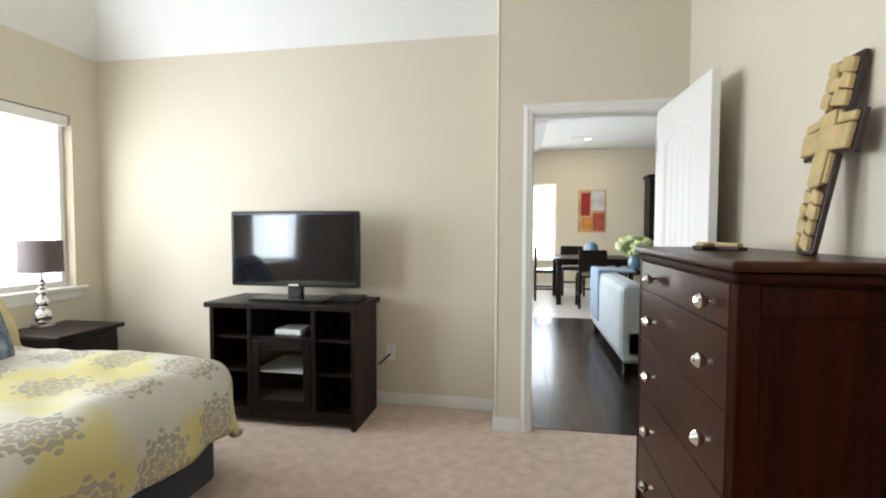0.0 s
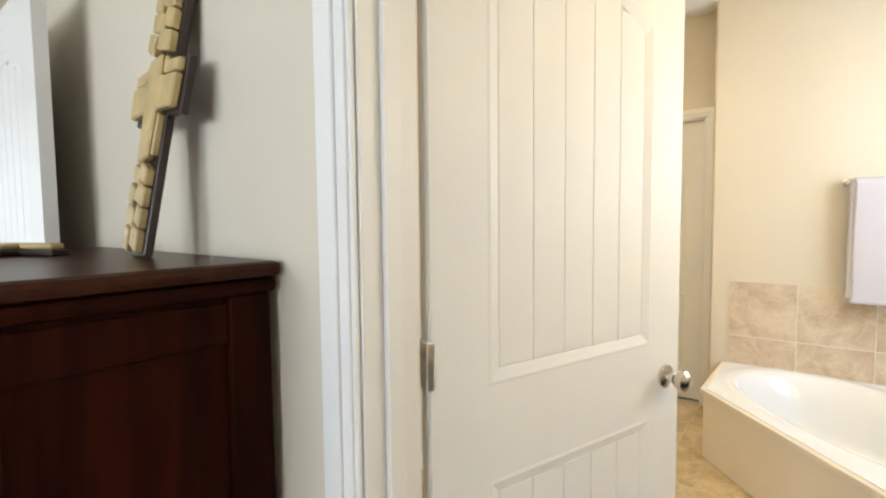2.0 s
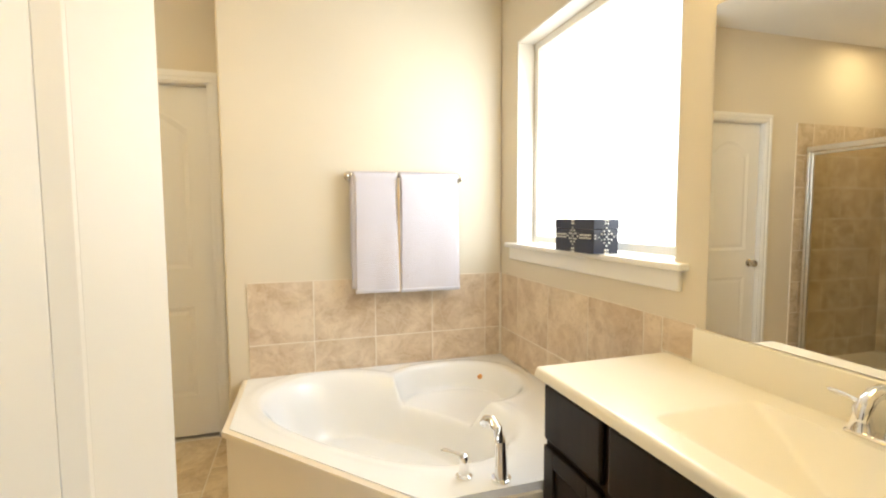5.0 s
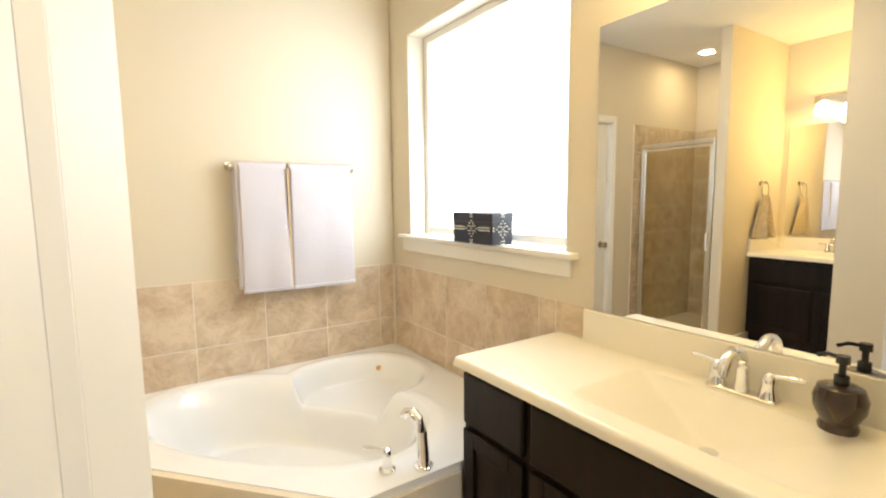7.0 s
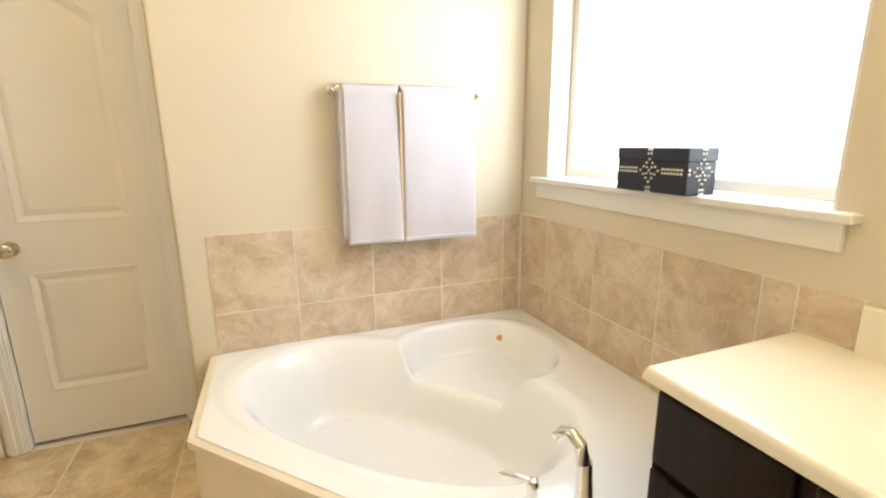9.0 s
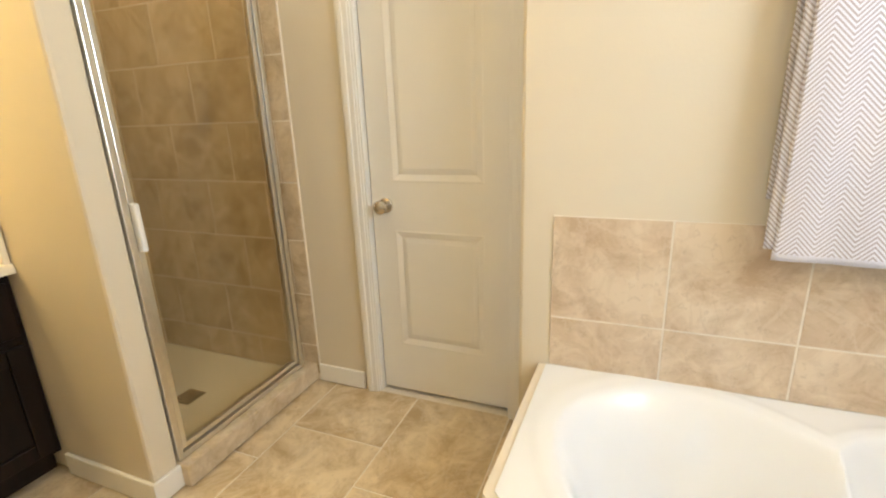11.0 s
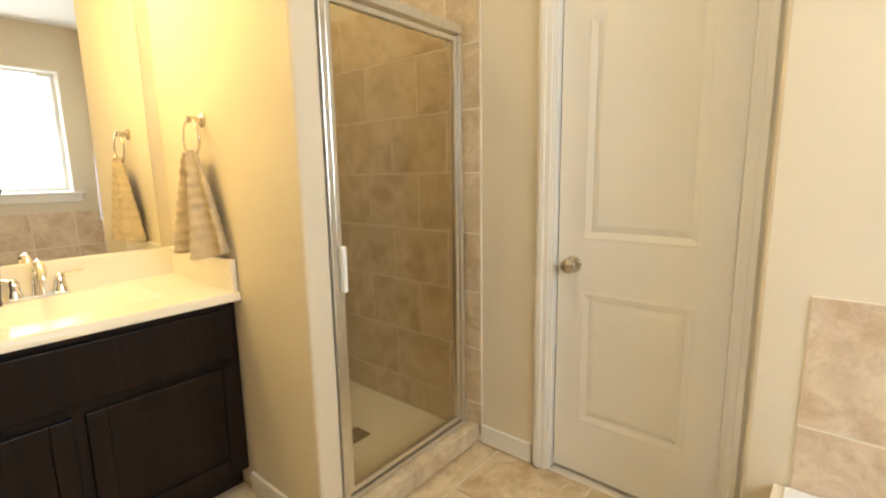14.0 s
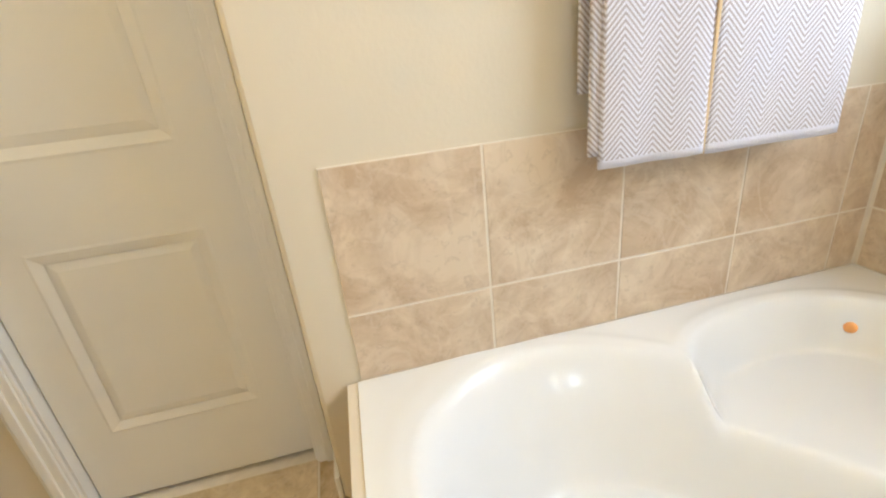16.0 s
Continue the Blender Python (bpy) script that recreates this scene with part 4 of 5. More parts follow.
# ---- shower ----
fixed("shower_curb", boxes((RW2 - 0.002, CX, 1.715, 1.83, 0, 0.085), bev=0.006), SHTILE, "stone-tiled shower curb", "shower curb")
fixed("shower_pan", boxes((RW2, CX, 1.83, AY, 0.0, 0.03)), PAN, "cream textured shower floor pan", "shower floor")
fixed("shower_drain", boxes((3.39, 3.49, 2.1, 2.2, 0.03, 0.034), *[(3.395 + 0.016 * k, 3.403 + 0.016 * k, 2.108, 2.192, 0.034, 0.036) for k in range(6)]), NICKEL, "square metal shower drain", "drain")
sd = thing("shower_door", "framed glass shower door with brushed metal edges", "shower door", ((RW2 + CX) / 2, 1.775, 0.085))
x0, x1, yy, z0, z1 = RW2 + 0.004, CX - 0.05, 1.775, 0.087, 1.73
for nm, r in (("jamb", (x0, x0 + 0.022, yy - 0.018, yy + 0.018, z0, z1)), ("jamb", (x1 - 0.022, x1, yy - 0.018, yy + 0.018, z0, z1)), ("threshold", (x0 + 0.022, x1 - 0.022, yy - 0.018, yy + 0.018, z0, z0 + 0.022)), ("header", (x0 - 0.0, x1, yy - 0.022, yy + 0.022, z1, z1 + 0.035)),
              ("door_stile", (x0 + 0.025, x0 + 0.045, yy - 0.012, yy + 0.012, z0 + 0.03, z1 - 0.01)), ("door_stile", (x1 - 0.045, x1 - 0.025, yy - 0.012, yy + 0.012, z0 + 0.03, z1 - 0.01)), ("door_rail", (x0 + 0.045, x1 - 0.045, yy - 0.012, yy + 0.012, z0 + 0.03, z0 + 0.05)), ("door_rail", (x0 + 0.045, x1 - 0.045, yy - 0.012, yy + 0.012, z1 - 0.03, z1 - 0.01))):
    under(part(nm, boxes(r, bev=0.003), ALU), sd)
g = under(part("glass_pane", boxes((x0 + 0.045, x1 - 0.045, yy - 0.003, yy + 0.003, z0 + 0.05, z1 - 0.03)), SHGLASS), sd)
g.visible_shadow = False
under(part("door_handle", boxes((x0 + 0.024, x0 + 0.042, yy - 0.038, yy - 0.012, 0.83, 0.98), bev=0.006), WHITE, None, "pale pull handle"), sd)

# ---- bedroom things ----


def knob(root, x, y, z):
    """Faceted clear-chrome drawer knob that points to -x."""
    part("knob", lathe([(0.010, 0), (0.008, 0.014), (0.015, 0.020), (0.021, 0.030), (0.021, 0.037), (0.013, 0.047), (0.005, 0.052)], 12, pose(x, y, z, 0, -90, 0)), CHROME, root, "shiny faceted knob")


DX0, DY0, DY1, DH = 0.288, 0.958, 1.95, 1.208
dr = thing("chest_of_drawers", "tall dark mahogany chest of five drawers with crystal knobs", "dresser", (0, 0, 0))
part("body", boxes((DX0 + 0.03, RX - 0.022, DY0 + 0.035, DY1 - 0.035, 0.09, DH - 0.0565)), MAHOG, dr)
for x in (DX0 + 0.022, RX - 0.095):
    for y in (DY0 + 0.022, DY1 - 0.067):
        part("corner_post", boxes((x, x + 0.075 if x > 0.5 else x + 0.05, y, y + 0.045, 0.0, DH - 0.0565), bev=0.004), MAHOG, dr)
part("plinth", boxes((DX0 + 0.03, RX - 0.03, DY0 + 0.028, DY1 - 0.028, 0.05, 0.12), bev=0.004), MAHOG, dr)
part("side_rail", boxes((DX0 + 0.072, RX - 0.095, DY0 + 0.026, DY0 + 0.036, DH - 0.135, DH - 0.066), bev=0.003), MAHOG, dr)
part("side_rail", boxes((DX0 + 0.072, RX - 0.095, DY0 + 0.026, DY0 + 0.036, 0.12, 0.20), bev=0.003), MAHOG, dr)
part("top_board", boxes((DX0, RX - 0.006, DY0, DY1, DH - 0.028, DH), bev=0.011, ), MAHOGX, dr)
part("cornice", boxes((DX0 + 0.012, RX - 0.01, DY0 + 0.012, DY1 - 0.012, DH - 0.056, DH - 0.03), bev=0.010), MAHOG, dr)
zs = [0.16, 0.385, 0.60, 0.822, 1.03, 1.148]
for a, b in zip(zs, zs[1:]):
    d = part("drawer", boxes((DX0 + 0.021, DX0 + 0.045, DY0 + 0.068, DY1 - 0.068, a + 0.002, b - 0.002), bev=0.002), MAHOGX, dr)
    for y in (DY0 + 0.16, DY1 - 0.29):
        knob(dr, DX0 + 0.021, y, (a + b) / 2)

cr = thing("decorative_cross", "pale carved wooden cross with puzzle-like pieces on a dark board, leaning", "cross")
cr.matrix_world = pose(RX - 0.125, 1.30, DH + 0.003, 0, 10, 0)
rnd = random.Random(4)


def plate(outline, x0, x1, bev):
    """Upright board in the y-z plane with softened edges."""
    bm = prism([(y, z) for y, z in outline], x0, x1)
    for v in bm.verts:
        v.co = Vector((v.co.z, v.co.x, v.co.y))
    bmesh.ops.recalc_face_normals(bm, faces=bm.faces)
    bmesh.ops.bevel(bm, geom=bm.edges[:], offset=bev, segments=1, affect="EDGES")
    return bm


part("backing", plate([(-0.036, 0), (0.036, 0), (0.046, 0.29), (0.115, 0.285), (0.118, 0.405), (0.058, 0.41), (0.064, 0.578), (-0.060, 0.578), (-0.056, 0.41), (-0.118, 0.405), (-0.112, 0.285), (-0.046, 0.29)], 0.0, 0.018, 0.003), DKWOOD, cr, "dark wooden backing board")
part("carved_cross", plate([(-0.022, 0.20), (0.024, 0.19), (0.030, 0.30), (0.105, 0.296), (0.108, 0.365), (0.034, 0.37), (0.030, 0.415), (-0.026, 0.42), (-0.032, 0.37), (-0.108, 0.365), (-0.102, 0.296), (-0.030, 0.30)], -0.018, 0.0, 0.004), GOLD, cr, "smooth pale inner cross")


def puzzle(cells, half0, half1):
    """Interlocking rough-edged pieces between two heights."""
    for za, zb, cut in cells:
        for sd in (-1, 1):
            h0, h1 = half0(za), half1(zb)
            m0, m1 = cut + 0.006 * rnd.random(), cut - 0.010 * rnd.random()
            mid = (m0 + m1) / 2 + 0.011 * (rnd.random() - 0.3)
            zm = (za + zb) / 2
            lift = 0.008 * sd
            o = [(sd * h0 * 0.97, za + 0.001 + lift), (m0 + sd * 0.001, za + 0.001 - lift), (mid + sd * 0.001, zm), (m1 + sd * 0.001, zb - 0.001 - lift), (sd * h1 * 0.95, zb - 0.001 + lift), (sd * (h0 + h1) * 0.5, zm + 0.006)]
            part("carved_piece", plate(o, -0.016 - 0.004 * rnd.random(), 0.0, 0.003), GOLD, cr)


puzzle([(0.012, 0.058, 0.006), (0.060, 0.102, -0.008), (0.104, 0.146, 0.009), (0.148, 0.186, -0.004)], lambda z: 0.032 + 0.03 * z, lambda z: 0.032 + 0.03 * z)
puzzle([(0.428, 0.474, 0.010), (0.476, 0.520, -0.012), (0.522, 0.566, 0.006)], lambda z: 0.054, lambda z: 0.055)
for sd in (-1, 1):
    part("carved_piece", plate([(sd * 0.036, 0.376), (sd * 0.108, 0.370), (sd * 0.110, 0.396), (sd * 0.052, 0.402), (sd * 0.036, 0.418)], -0.014, 0.0, 0.003), GOLD, cr)
    part("carved_piece", plate([(sd * 0.028, 0.205), (sd * 0.040, 0.205), (sd * 0.043, 0.290), (sd * 0.034, 0.293)], -0.013, 0.0, 0.002), GOLD, cr)
sc = thing("small_cross", "small pale wooden cross lying flat on the dresser", "cross", (0.50, 1.60, DH), 20)
part("backing", boxes((-0.02, 0.02, -0.11, 0.11, 0.001, 0.014), (-0.07, 0.07, -0.005, 0.045, 0.001, 0.014), bev=0.003), DKWOOD, sc)
part("carving", boxes((-0.015, 0.015, -0.10, 0.10, 0.014, 0.028), (-0.06, 0.06, 0.002, 0.038, 0.0145, 0.026), bev=0.006), GOLD, sc, "pale carved face")

# television stand
SX0, SX1, SY0, SY1, SH = -2.235, -1.225, 2.49, 2.925, 0.80
st = thing("tv_stand", "dark espresso wood television stand with open shelves and glass door", "tv stand")
part("top", boxes((SX0 - 0.025, SX1 + 0.025, SY0 - 0.025, SY1, SH - 0.035, SH), bev=0.006), ESPRESSO, st)
for x in (SX0, SX0 + 0.27, SX1 - 0.295, SX1 - 0.03):
    part("upright", boxes((x, x + 0.03, SY0, SY1 - 0.01, 0.0 if x in (SX0, SX1 - 0.03) else 0.06, SH - 0.035), bev=0.003), ESPRESSO, st)
part("back_panel", boxes((SX0 + 0.03, SX1 - 0.03, SY1 - 0.02, SY1 - 0.01, 0.06, SH - 0.035)), ESPRESSO, st)
part("bottom_rail", boxes((SX0 + 0.03, SX1 - 0.03, SY0 + 0.005, SY1 - 0.02, 0.05, 0.11)), ESPRESSO, st)
for a, b in ((SX0 + 0.03, SX0 + 0.27), (SX1 - 0.265, SX1 - 0.03)):
    for z in (0.34, 0.56):
        part("shelf", boxes((a, b, SY0 + 0.02, SY1 - 0.02, z, z + 0.018)), ESPRESSO, st)
part("shelf", boxes((SX0 + 0.30, SX1 - 0.295, SY0 + 0.01, SY1 - 0.02, 0.565, 0.585)), ESPRESSO, st)
part("shelf", boxes((SX0 + 0.30, SX1 - 0.295, SY0 + 0.04, SY1 - 0.02, 0.34, 0.352)), WHITE, st, "pale inner shelf edge")
a, b = SX0 + 0.305, SX1 - 0.30
fd = part("door_frame", boxes((a, a + 0.05, SY0 - 0.004, SY0 + 0.016, 0.115, 0.56), (b - 0.05, b, SY0 - 0.004, SY0 + 0.016, 0.115, 0.56), (a + 0.05, b - 0.05, SY0 - 0.004, SY0 + 0.016, 0.115, 0.175), (a + 0.05, b - 0.05, SY0 - 0.004, SY0 + 0.016, 0.50, 0.56), bev=0.003), ESPRESSO, st)
part("glass", boxes((a + 0.05, b - 0.05, SY0 + 0.004, SY0 + 0.008, 0.175, 0.50)), GLASS, fd)
tagged(part("cable_box", boxes((-1.80, -1.62, 2.55, 2.72, 0.586, 0.622), bev=0.004), WHITE), "white set-top box on the stand shelf", "set-top box")
tagged(part("router", boxes((-1.50 + 0.06, -1.25, 2.62, 2.78, SH + 0.001, SH + 0.035), bev=0.004), BLACK), "black media box on the stand", "media box")
tv = thing("television", "black flat-screen television on a pedestal", "television", (-1.74, 2.70, SH))
tv.matrix_world = pose(-1.735, 2.70, SH + 0.001, 0, 0, 0)
part("bezel", boxes((-0.465, 0.465, -0.02, 0.03, 0.085, 0.60), bev=0.012), BLACK, tv)
part("screen", boxes((-0.44, 0.44, -0.0225, -0.019, 0.115, 0.575)), SCREEN, tv)
part("neck", boxes((-0.05, 0.05, -0.01, 0.04, 0.015, 0.10), bev=0.006), BLACK, tv)
part("foot", boxes((-0.27, 0.27, -0.13, 0.11, 0.0, 0.016), bev=0.007), BLACK, tv)
part("badge", boxes((-0.035, 0.035, -0.0235, -0.02, 0.094, 0.103)), ALU, tv, "pale maker's badge")
ol = thing("wall_outlet", "white wall outlet with a plugged cord", "outlet", (-1.147, TY, 0.385))
part("cover_plate", boxes((-0.036, 0.036, -0.007, -0.001, -0.058, 0.058), bev=0.003), WHITE, ol)
part("cord", tube([(0, -0.012, -0.015), (-0.02, -0.04, -0.03), (-0.06, -0.03, -0.07), (-0.09, -0.02, -0.09)], 0.006), BLACK, ol, "black power cord", True)

# bed
bed = thing("bed", "made bed with yellow and grey damask comforter and dark skirt", "bed", (-2.5, 1.1, 0))
under(part("bed_skirt", boxes((-3.5, -1.74, 0.28, 1.86, 0.001, 0.36), bev=0.02), SKIRT, None, "charcoal bed skirt"), bed)
under(part("mattress", boxes((-3.5, -1.78, 0.3, 1.84, 0.30, 0.54), bev=0.05), WHITE), bed)


def comforter(u, v):
    """Quilt that lies flat, rolls over the mattress edge and hangs."""
    x, y = -3.28 + 1.96 * u, -0.14 + 2.42 * v
    px, py = x, y
    ex, ey0, ey1 = max(0, x + 1.78), max(0, y - 1.80), max(0, 0.32 - y)
    d = math.sqrt(ex * ex + ey0 * ey0 + ey1 * ey1)
    a = min(1, d / 0.27) * math.pi / 2
    fall = min(0.17 * (1 - math.cos(a)) + max(0, d - 0.27), 0.41)
    if d > 0:
        k = 0.17 * math.sin(a) / d
        x, y = x - ex * (1 - k), y - (ey0 - ey1) * (1 - k)
    hang = min(1, d * 4)
    puff = 0.022 * noise.noise((px * 2.2, py * 2.2, 0)) + 0.020 * noise.noise((px * 6, py * 6, 2))
    x += 0.045 * noise.noise((py * 5, px * 1.5, 3)) * hang
    y += 0.040 * noise.noise((px * 5, py * 1.5, 7)) * hang
    return (x, y, 0.635 - fall + puff)


def quilt():
    bm = sheet(80, 96, comforter)
    lay = bm.loops.layers.uv.new("UVMap")
    bm.verts.index_update()
    for f in bm.faces:
        for lp in f.loops:
            i, j = divmod(lp.vert.index, 97)
            lp[lay].uv = (1.96 * i / 80, 2.42 * j / 96)
    return bm


ob = under(part("comforter", quilt(), DAMASK, None, "yellow and cream comforter with grey medallions", True), bed)
ob.modifiers.new("thick", "SOLIDIFY").thickness = 0.03


def pillow(x, y, z, m, label, rz, tilt):
    bm = bmesh.new()
    for s in (-1, 1):
        g = sheet(16, 16, lambda u, v: (0.25 * (2 * u - 1) * (1 - 0.06 * (2 * v - 1) ** 2), 0.25 * (2 * v - 1) * (1 - 0.06 * (2 * u - 1) ** 2), s * 0.085 * ((1 - (2 * u - 1) ** 4) * (1 - (2 * v - 1) ** 4)) ** 0.6))
        me = bpy.data.meshes.new("tmp")
        g.to_mesh(me)
        g.free()
        bm.from_mesh(me)
        bpy.data.meshes.remove(me)
    bmesh.ops.remove_doubles(bm, verts=bm.verts, dist=0.001)
    bmesh.ops.recalc_face_normals(bm, faces=bm.faces)
    ob = part("throw_pillow", bm, m, None, smooth=True)
    tagged(ob, label, "pillow")
    ob.matrix_world = pose(x, y, z, 0, tilt, rz)


pillow(-3.05, 1.66, 0.82, mat("yellow_pillow_cloth", (0.60, 0.53, 0.27), 0.9, vary=0.15, scale=9, bump=0.4), "yellow square throw pillow on the bed", 10, 62)
pillow(-2.80, 1.42, 0.81, mat("blue_print_pillow", (0.16, 0.20, 0.26), 0.9, vary=0.9, scale=22), "blue and white printed throw pillow", -8, 60)

ns = thing("nightstand", "dark espresso wood nightstand under the window", "nightstand", (-3.30, 2.43, 0))
part("top", boxes((-0.26, 0.235, -0.25, 0.25, 0.565, 0.595), bev=0.006), ESPRESSO, ns)
part("body", boxes((-0.24, 0.20, -0.22, 0.22, 0.05, 0.565), bev=0.003), ESPRESSO, ns)
for z in (0.1, 0.34):
    d = part("drawer", boxes((0.20, 0.215, -0.20, 0.20, z, z + 0.2), bev=0.003), ESPRESSO, ns)
    part("knob", lathe([(0.006, 0), (0.012, 0.015), (0.014, 0.022), (0.005, 0.026)], 12, pose(0.215, 0.0, z + 0.1, 0, 90, 0)), NICKEL, d)
lm = thing("table_lamp", "table lamp with stacked glass balls and taupe drum shade", "lamp", (-3.44, 2.40, 0.595))
part("base", boxes((-0.05, 0.05, -0.05, 0.05, 0, 0.03), bev=0.006), NICKEL, lm)
prof = [(0.012, 0.03)]
for c, r in ((0.085, 0.056), (0.178, 0.042), (0.250, 0.034), (0.308, 0.026)):
    prof += [(max(0.008, r * math.sin(math.pi * k / 8)), c - r * math.cos(math.pi * k / 8)) for k in range(1, 8)]
part("glass_stem", lathe(prof + [(0.007, 0.42)], 20), CHROME, lm, "stacked shiny glass balls", True)
part("shade", lathe([(0.122, 0.385), (0.124, 0.385), (0.120, 0.60), (0.118, 0.60)], 36), SHADE, lm, "taupe drum lampshade", True)

# ---- living and dining things ----
so = thing("sofa", "pale blue-grey upholstered sofa with a throw", "sofa", (1.35, 5.0, 0))
part("seat_base", boxes((-0.68, 0.5, -1.0, 0.9, 0.10, 0.42), bev=0.04), SOFA, so)
part("backrest", boxes((-0.70, -0.45, -1.0, 0.9, 0.12, 0.80), bev=0.07), SOFA, so)
part("arm", boxes((-0.5, 0.5, 0.70, 0.92, 0.12, 0.62), bev=0.06), SOFA, so)
for y in (-0.95, 0.82):
    part("foot", boxes((-0.66, -0.6, y, y + 0.06, 0, 0.12)), ESPRESSO, so)
ob = part("throw_blanket", sheet(30, 12, lambda u, v: (0.635 - 0.0 + (0 if u < 0.45 else (u - 0.45) * 0.75) - 0.008 * math.sin(v * 20), 5.2 + 0.55 * v, (0.25 + 0.58 * u / 0.45 if u < 0.45 else 0.83 - 0.02 * (u - 0.45)) + 0.0)), THROW, None, smooth=True)
tagged(ob, "blue-grey throw blanket over the sofa back", "blanket")
ob.modifiers.new("thick", "SOLIDIFY").thickness = 0.02
vs = thing("flower_vase", "blue vase of pale green hydrangeas on a console", "vase", (1.22, 6.1, 0.76))
part("vase", lathe([(0.05, 0), (0.075, 0.05), (0.08, 0.12), (0.045, 0.19), (0.05, 0.21)], 20), VASE, vs, smooth=True)
fb = bmesh.new()
for k in range(130):
    v = Vector((rnd.gauss(0, 1), rnd.gauss(0, 1), rnd.gauss(0, 0.7))).normalized()
    bmesh.ops.create_icosphere(fb, subdivisions=1, radius=0.028 + 0.014 * rnd.random(), matrix=Matrix.Translation((v.x * 0.21, v.y * 0.16, 0.32 + v.z * 0.11)))
tagged(part("blossoms", fb, LEAF, vs, "pale green hydrangea heads"), kind="stuff")
ct = thing("console_table", "dark wood console table behind the sofa", "table", (1.5, 6.1, 0))
part("tabletop", boxes((-0.5, 0.5, -0.12, 0.12, 0.725, 0.76), bev=0.004), ESPRESSO, ct)
for x in (-0.47, 0.43):
    for y in (-0.1, 0.06):
        part("leg", boxes((x, x + 0.04, y, y + 0.04, 0, 0.725)), ESPRESSO, ct)
dt = thing("dining_table", "dark wood counter-height dining table", "table", (0.98, 8.42, 0))
part("tabletop", boxes((-0.65, 0.65, -0.62, 0.62, 0.76, 0.80), bev=0.006), ESPRESSO, dt)
part("apron", boxes((-0.58, 0.58, -0.55, 0.55, 0.68, 0.76)), ESPRESSO, dt)
for x in (-0.62, 0.54):
    for y in (-0.58, 0.5):
        part("leg", boxes((x, x + 0.08, y, y + 0.08, 0, 0.76), bev=0.006), ESPRESSO, dt)
ch = thing("dining_chair", "dark wood counter-height dining chair with leather seat", "chair", (0.90, 7.72, 0), 180, "chairs round the dining table")
part("seat", boxes((-0.22, 0.22, -0.22, 0.22, 0.50, 0.56), bev=0.02), BLACK, ch)
part("backrest", boxes((-0.21, 0.21, 0.19, 0.225, 0.60, 0.96), bev=0.01), ESPRESSO, ch)
for x in (-0.22, 0.18):
    part("leg", boxes((x, x + 0.04, 0.185, 0.225, 0, 0.94), bev=0.004), ESPRESSO, ch)
    part("leg", boxes((x, x + 0.04, -0.22, -0.18, 0, 0.50), bev=0.004), ESPRESSO, ch)
    part("stretcher", boxes((x + 0.008, x + 0.032, -0.18, 0.185, 0.20, 0.23)), ESPRESSO, ch)
part("stretcher", boxes((-0.18, 0.18, -0.212, -0.188, 0.26, 0.29)), ESPRESSO, ch)
for x, y, r in ((0.22, 8.45, 90), (0.75, 9.15, 0), (1.75, 8.4, -90)):
    copy_thing(ch, pose(x, y, 0, 0, 0, r))
hc = thing("hutch", "tall dark wood hutch against the dining wall", "cabinet", (2.75, 10.05, 0))
part("body", boxes((-0.42, 0.42, -0.2, 0.24, 0.0, 2.35), bev=0.01), ESPRESSO, hc)
part("cornice", boxes((-0.46, 0.46, -0.24, 0.245, 2.351, 2.42), bev=0.012), ESPRESSO, hc)
tagged(part("centerpiece", lathe([(0.1, 0), (0.13, 0.05), (0.11, 0.2), (0.05, 0.26)], 16, pose(1.0, 8.4, 0.80)), VASE, smooth=True), "blue glass centrepiece on the dining table", "bowl")
pt = thing("painting", "abstract canvas of red, orange, grey and white blocks", "painting", (1.245, 10.3, 1.69))
part("canvas", boxes((-0.28, 0.28, -0.035, -0.001, -0.46, 0.46)), mat("canvas_tan", (0.50, 0.33, 0.16), 0.8, vary=0.35, scale=4), pt)
for nm, c, r in (("red_block", (0.30, 0.02, 0.02), (-0.22, -0.03, -0.10, 0.40)), ("pale_block", (0.55, 0.55, 0.56), (-0.01, 0.26, 0.02, 0.44)), ("rust_block", (0.38, 0.08, 0.04), (0.03, 0.27, -0.42, -0.04)), ("orange_block", (0.62, 0.26, 0.05), (-0.20, 0.02, -0.43, -0.14))):
    part(nm, boxes((r[0], r[1], -0.038, -0.034, r[2], r[3])), mat(nm, c, 0.8, vary=0.25, scale=7), pt)
vt = thing("ceiling_vent", "white slatted ceiling vent", "vent", (0.8, 9.0, 3.05))
part("frame", boxes((-0.15, 0.15, -0.08, 0.08, -0.008, -0.001), bev=0.002), WHITE, vt)
for k in range(5):
    part("slat", boxes((-0.13, 0.13, -0.062 + 0.028 * k, -0.052 + 0.028 * k, -0.014, -0.008)), WHITE, vt)

# ---- tiles, last ----
TILES = {}


def tile_mesh(w, h, m):
    key = (round(w, 3), round(h, 3), m.name)
    if key not in TILES:
        bm = bmesh.new()
        box(bm, 0.0015, w - 0.0015, 0.0015, h - 0.0015, -0.002, 0.0016, bev=0.0008, seg=1)
        TILES[key] = mesh("tile", bm, m)
    return TILES[key]


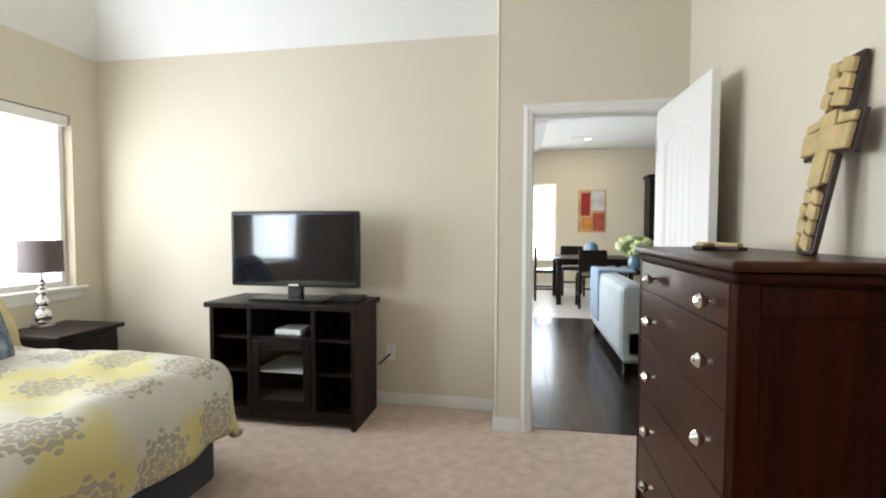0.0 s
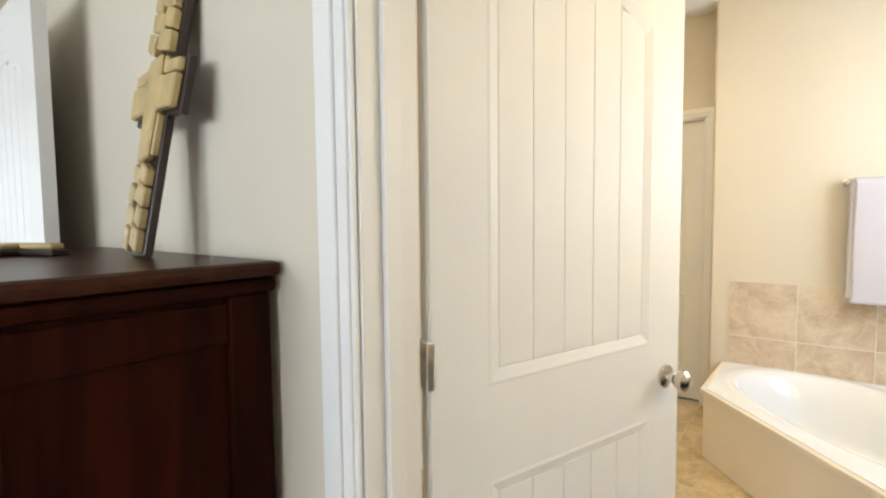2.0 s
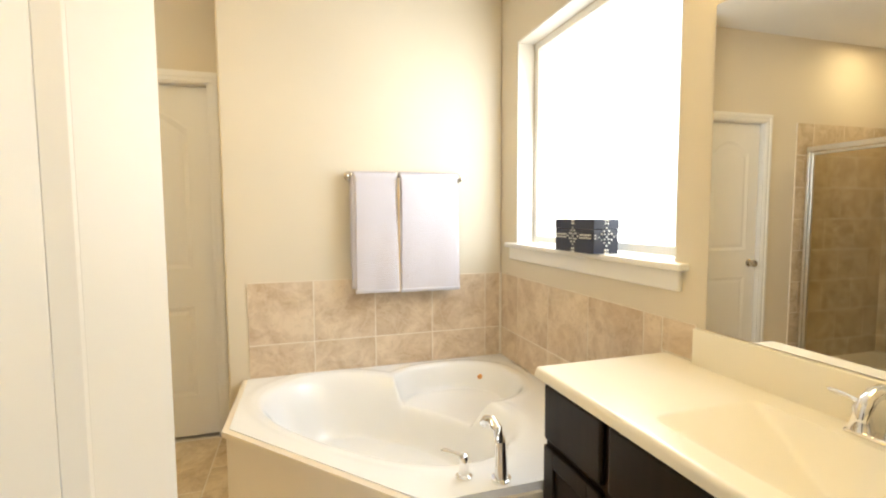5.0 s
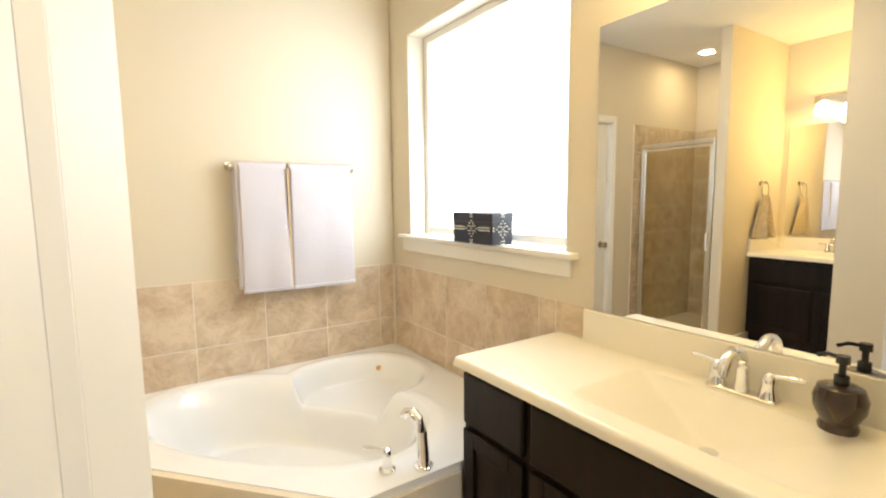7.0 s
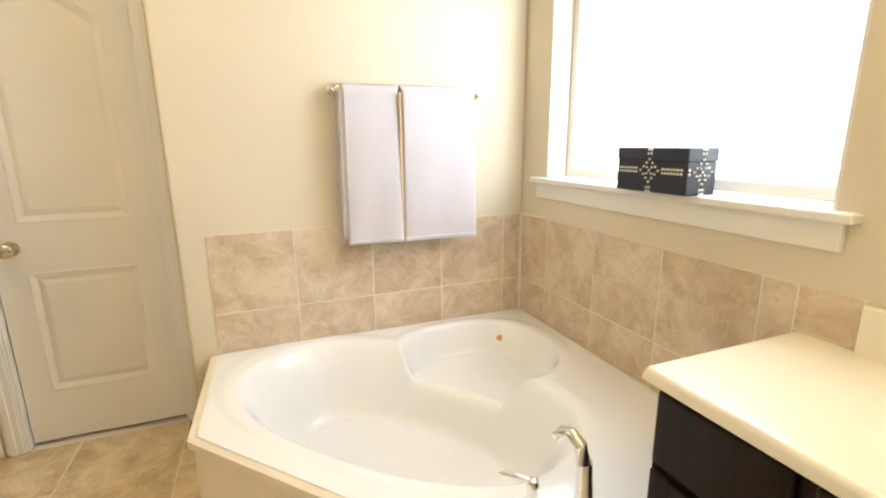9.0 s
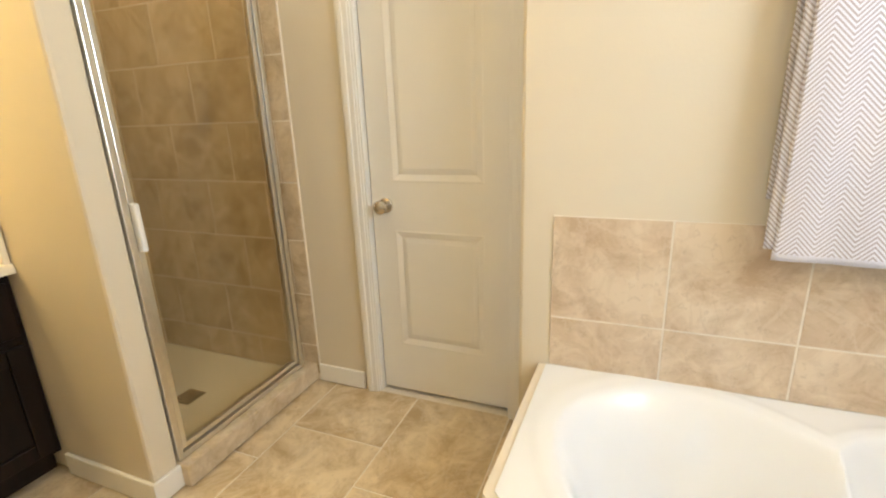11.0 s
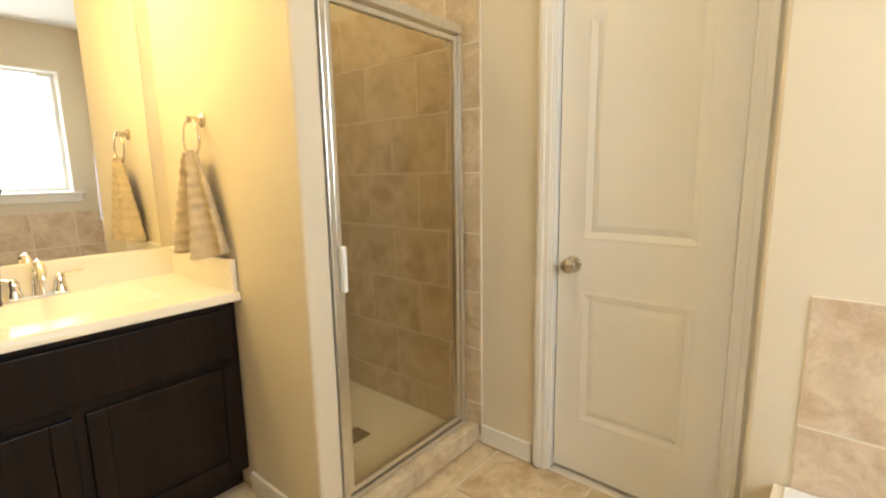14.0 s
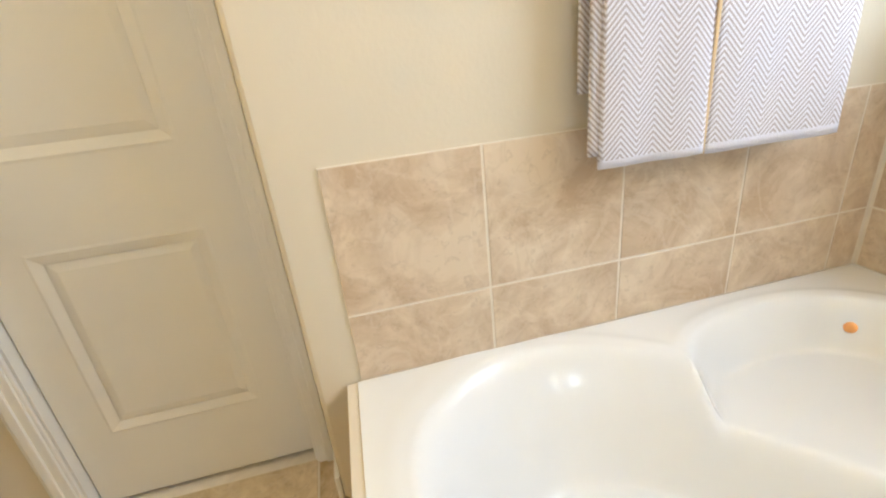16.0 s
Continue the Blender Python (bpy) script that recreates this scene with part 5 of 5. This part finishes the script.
def tiled(parent, origin, u, v, cols, rows, m, shift=0.0, clip=None, wide=None):
    """Lays tiles on a plane from origin along u and v; edge lists give the joints."""
    u, v = Vector(u), Vector(v)
    n = u.cross(v)
    base = Matrix((u, v, n)).transposed().to_4x4()
    for j, (v0, v1) in enumerate(zip(rows, rows[1:])):
        edges = cols
        if shift and j % 2:
            edges = [cols[0]] + [c + shift for c in cols[:-1] if c + shift < cols[-1] - 0.02] + [cols[-1]]
        for u0, u1 in zip(edges, edges[1:]):
            if u1 - u0 < 0.012:
                continue
            ob = new("tile", tile_mesh(u1 - u0 - 0.003, v1 - v0 - 0.003, m))
            ob.matrix_world = Matrix.Translation(Vector(origin) + u * u0 + v * v0) @ base
            ob.parent = parent


def steps(a, b, s):
    out = [a]
    while out[-1] + s < b - 0.02:
        out.append(out[-1] + s)
    return out + [b]


zr = [0.0, 0.55 - DZ, 0.89 - DZ]
s1 = fixed("tub_surround_side", boxes((TX - 0.004, TX, WY, 0.606, DZ - 0.03, 0.888)), GROUT, "beige stone tile surround above the tub", "tile surround")
tiled(s1, (TX - 0.004, 0.606, DZ), (0, -1, 0), (0, 0, 1), [0, 0.34, 0.68, 1.02, 1.36, 1.458], zr, TILE)
s2 = fixed("tub_surround_window", boxes((2.292, TX - 0.004, WY, WY + 0.004, DZ - 0.03, 0.888), (2.152, 2.292, WY, WY + 0.004, VZ + 0.003, 0.888)), GROUT, "beige stone tile surround under the window", "tile surround")
tiled(s2, (TX - 0.012, WY + 0.004, DZ), (-1, 0, 0), (0, 0, 1), [0, 0.22, 0.56, 0.90, 1.24, 1.331], zr, TILE)
tiled(s2, (2.292, WY + 0.004, VZ + 0.006), (-1, 0, 0), (0, 0, 1), [0, 0.141], [0, 0.12], TILE)
hr = [0.0] + [0.15 + 0.255 * k for k in range(8)]
s3 = fixed("shower_wall_back", boxes((RW2, CX, AY - 0.006, AY, 0.03, 1.96)), GROUT, "stone tiled shower back wall", "tile wall")
tiled(s3, (RW2, AY - 0.006, 0.03), (1, 0, 0), (0, 0, 1), [0, 0.145, 0.485, 0.725], hr, SHTILE, 0.17)
s4 = fixed("shower_wall_side", boxes((CX - 0.006, CX, 1.70, AY - 0.006, 0.0, 1.96)), GROUT, "stone tiled shower side wall", "tile wall")
tiled(s4, (CX - 0.006, AY - 0.014, 0.03), (0, -1, 0), (0, 0, 1), [0, 0.34, 0.68, 0.94, 1.026], hr, SHTILE, 0.17)
s5 = fixed("shower_wall_wing", boxes((RW2, RW2 + 0.006, 1.80, AY - 0.006, 0.03, 1.96)), GROUT, "stone tiled shower wing wall", "tile wall")
tiled(s5, (RW2 + 0.006, 1.80, 0.03), (0, 1, 0), (0, 0, 1), [0, 0.24, 0.58, 0.92], hr, SHTILE, 0.17)
tiled(bath_floor, (0.81, WY + 0.0, -0.006), (1, 0, 0), (0, 1, 0), [0] + [0.06 + 0.4 * k for k in range(1, 7)] + [3.0], steps(0, 3.6, 0.4125), FTILE, 0.2)
tiled(dfloor, (-0.5, 6.68, -0.008), (1, 0, 0), (0, 1, 0), steps(0, 4.0, 0.45), steps(0, 3.6, 0.45), KITTILE)
PL = {}
for i in range(14):
    x = -0.25 + i * 0.125
    y = 2.77 - rnd.random() * 0.6
    while y < 6.66:
        L = 0.9
        a, b = max(y, 2.77), min(y + L, 6.676)
        if b - a > 0.03:
            key = round(b - a, 2)
            if key not in PL:
                PL[key] = mesh("plank", boxes((0.001, 0.124, 0.001, b - a - 0.001, 0, 0.008), bev=0.0015), DARKFLOOR)
            ob = new("plank", PL[key])
            ob.location = (x, a, -0.008)
            ob.parent = lfloor
        y += L
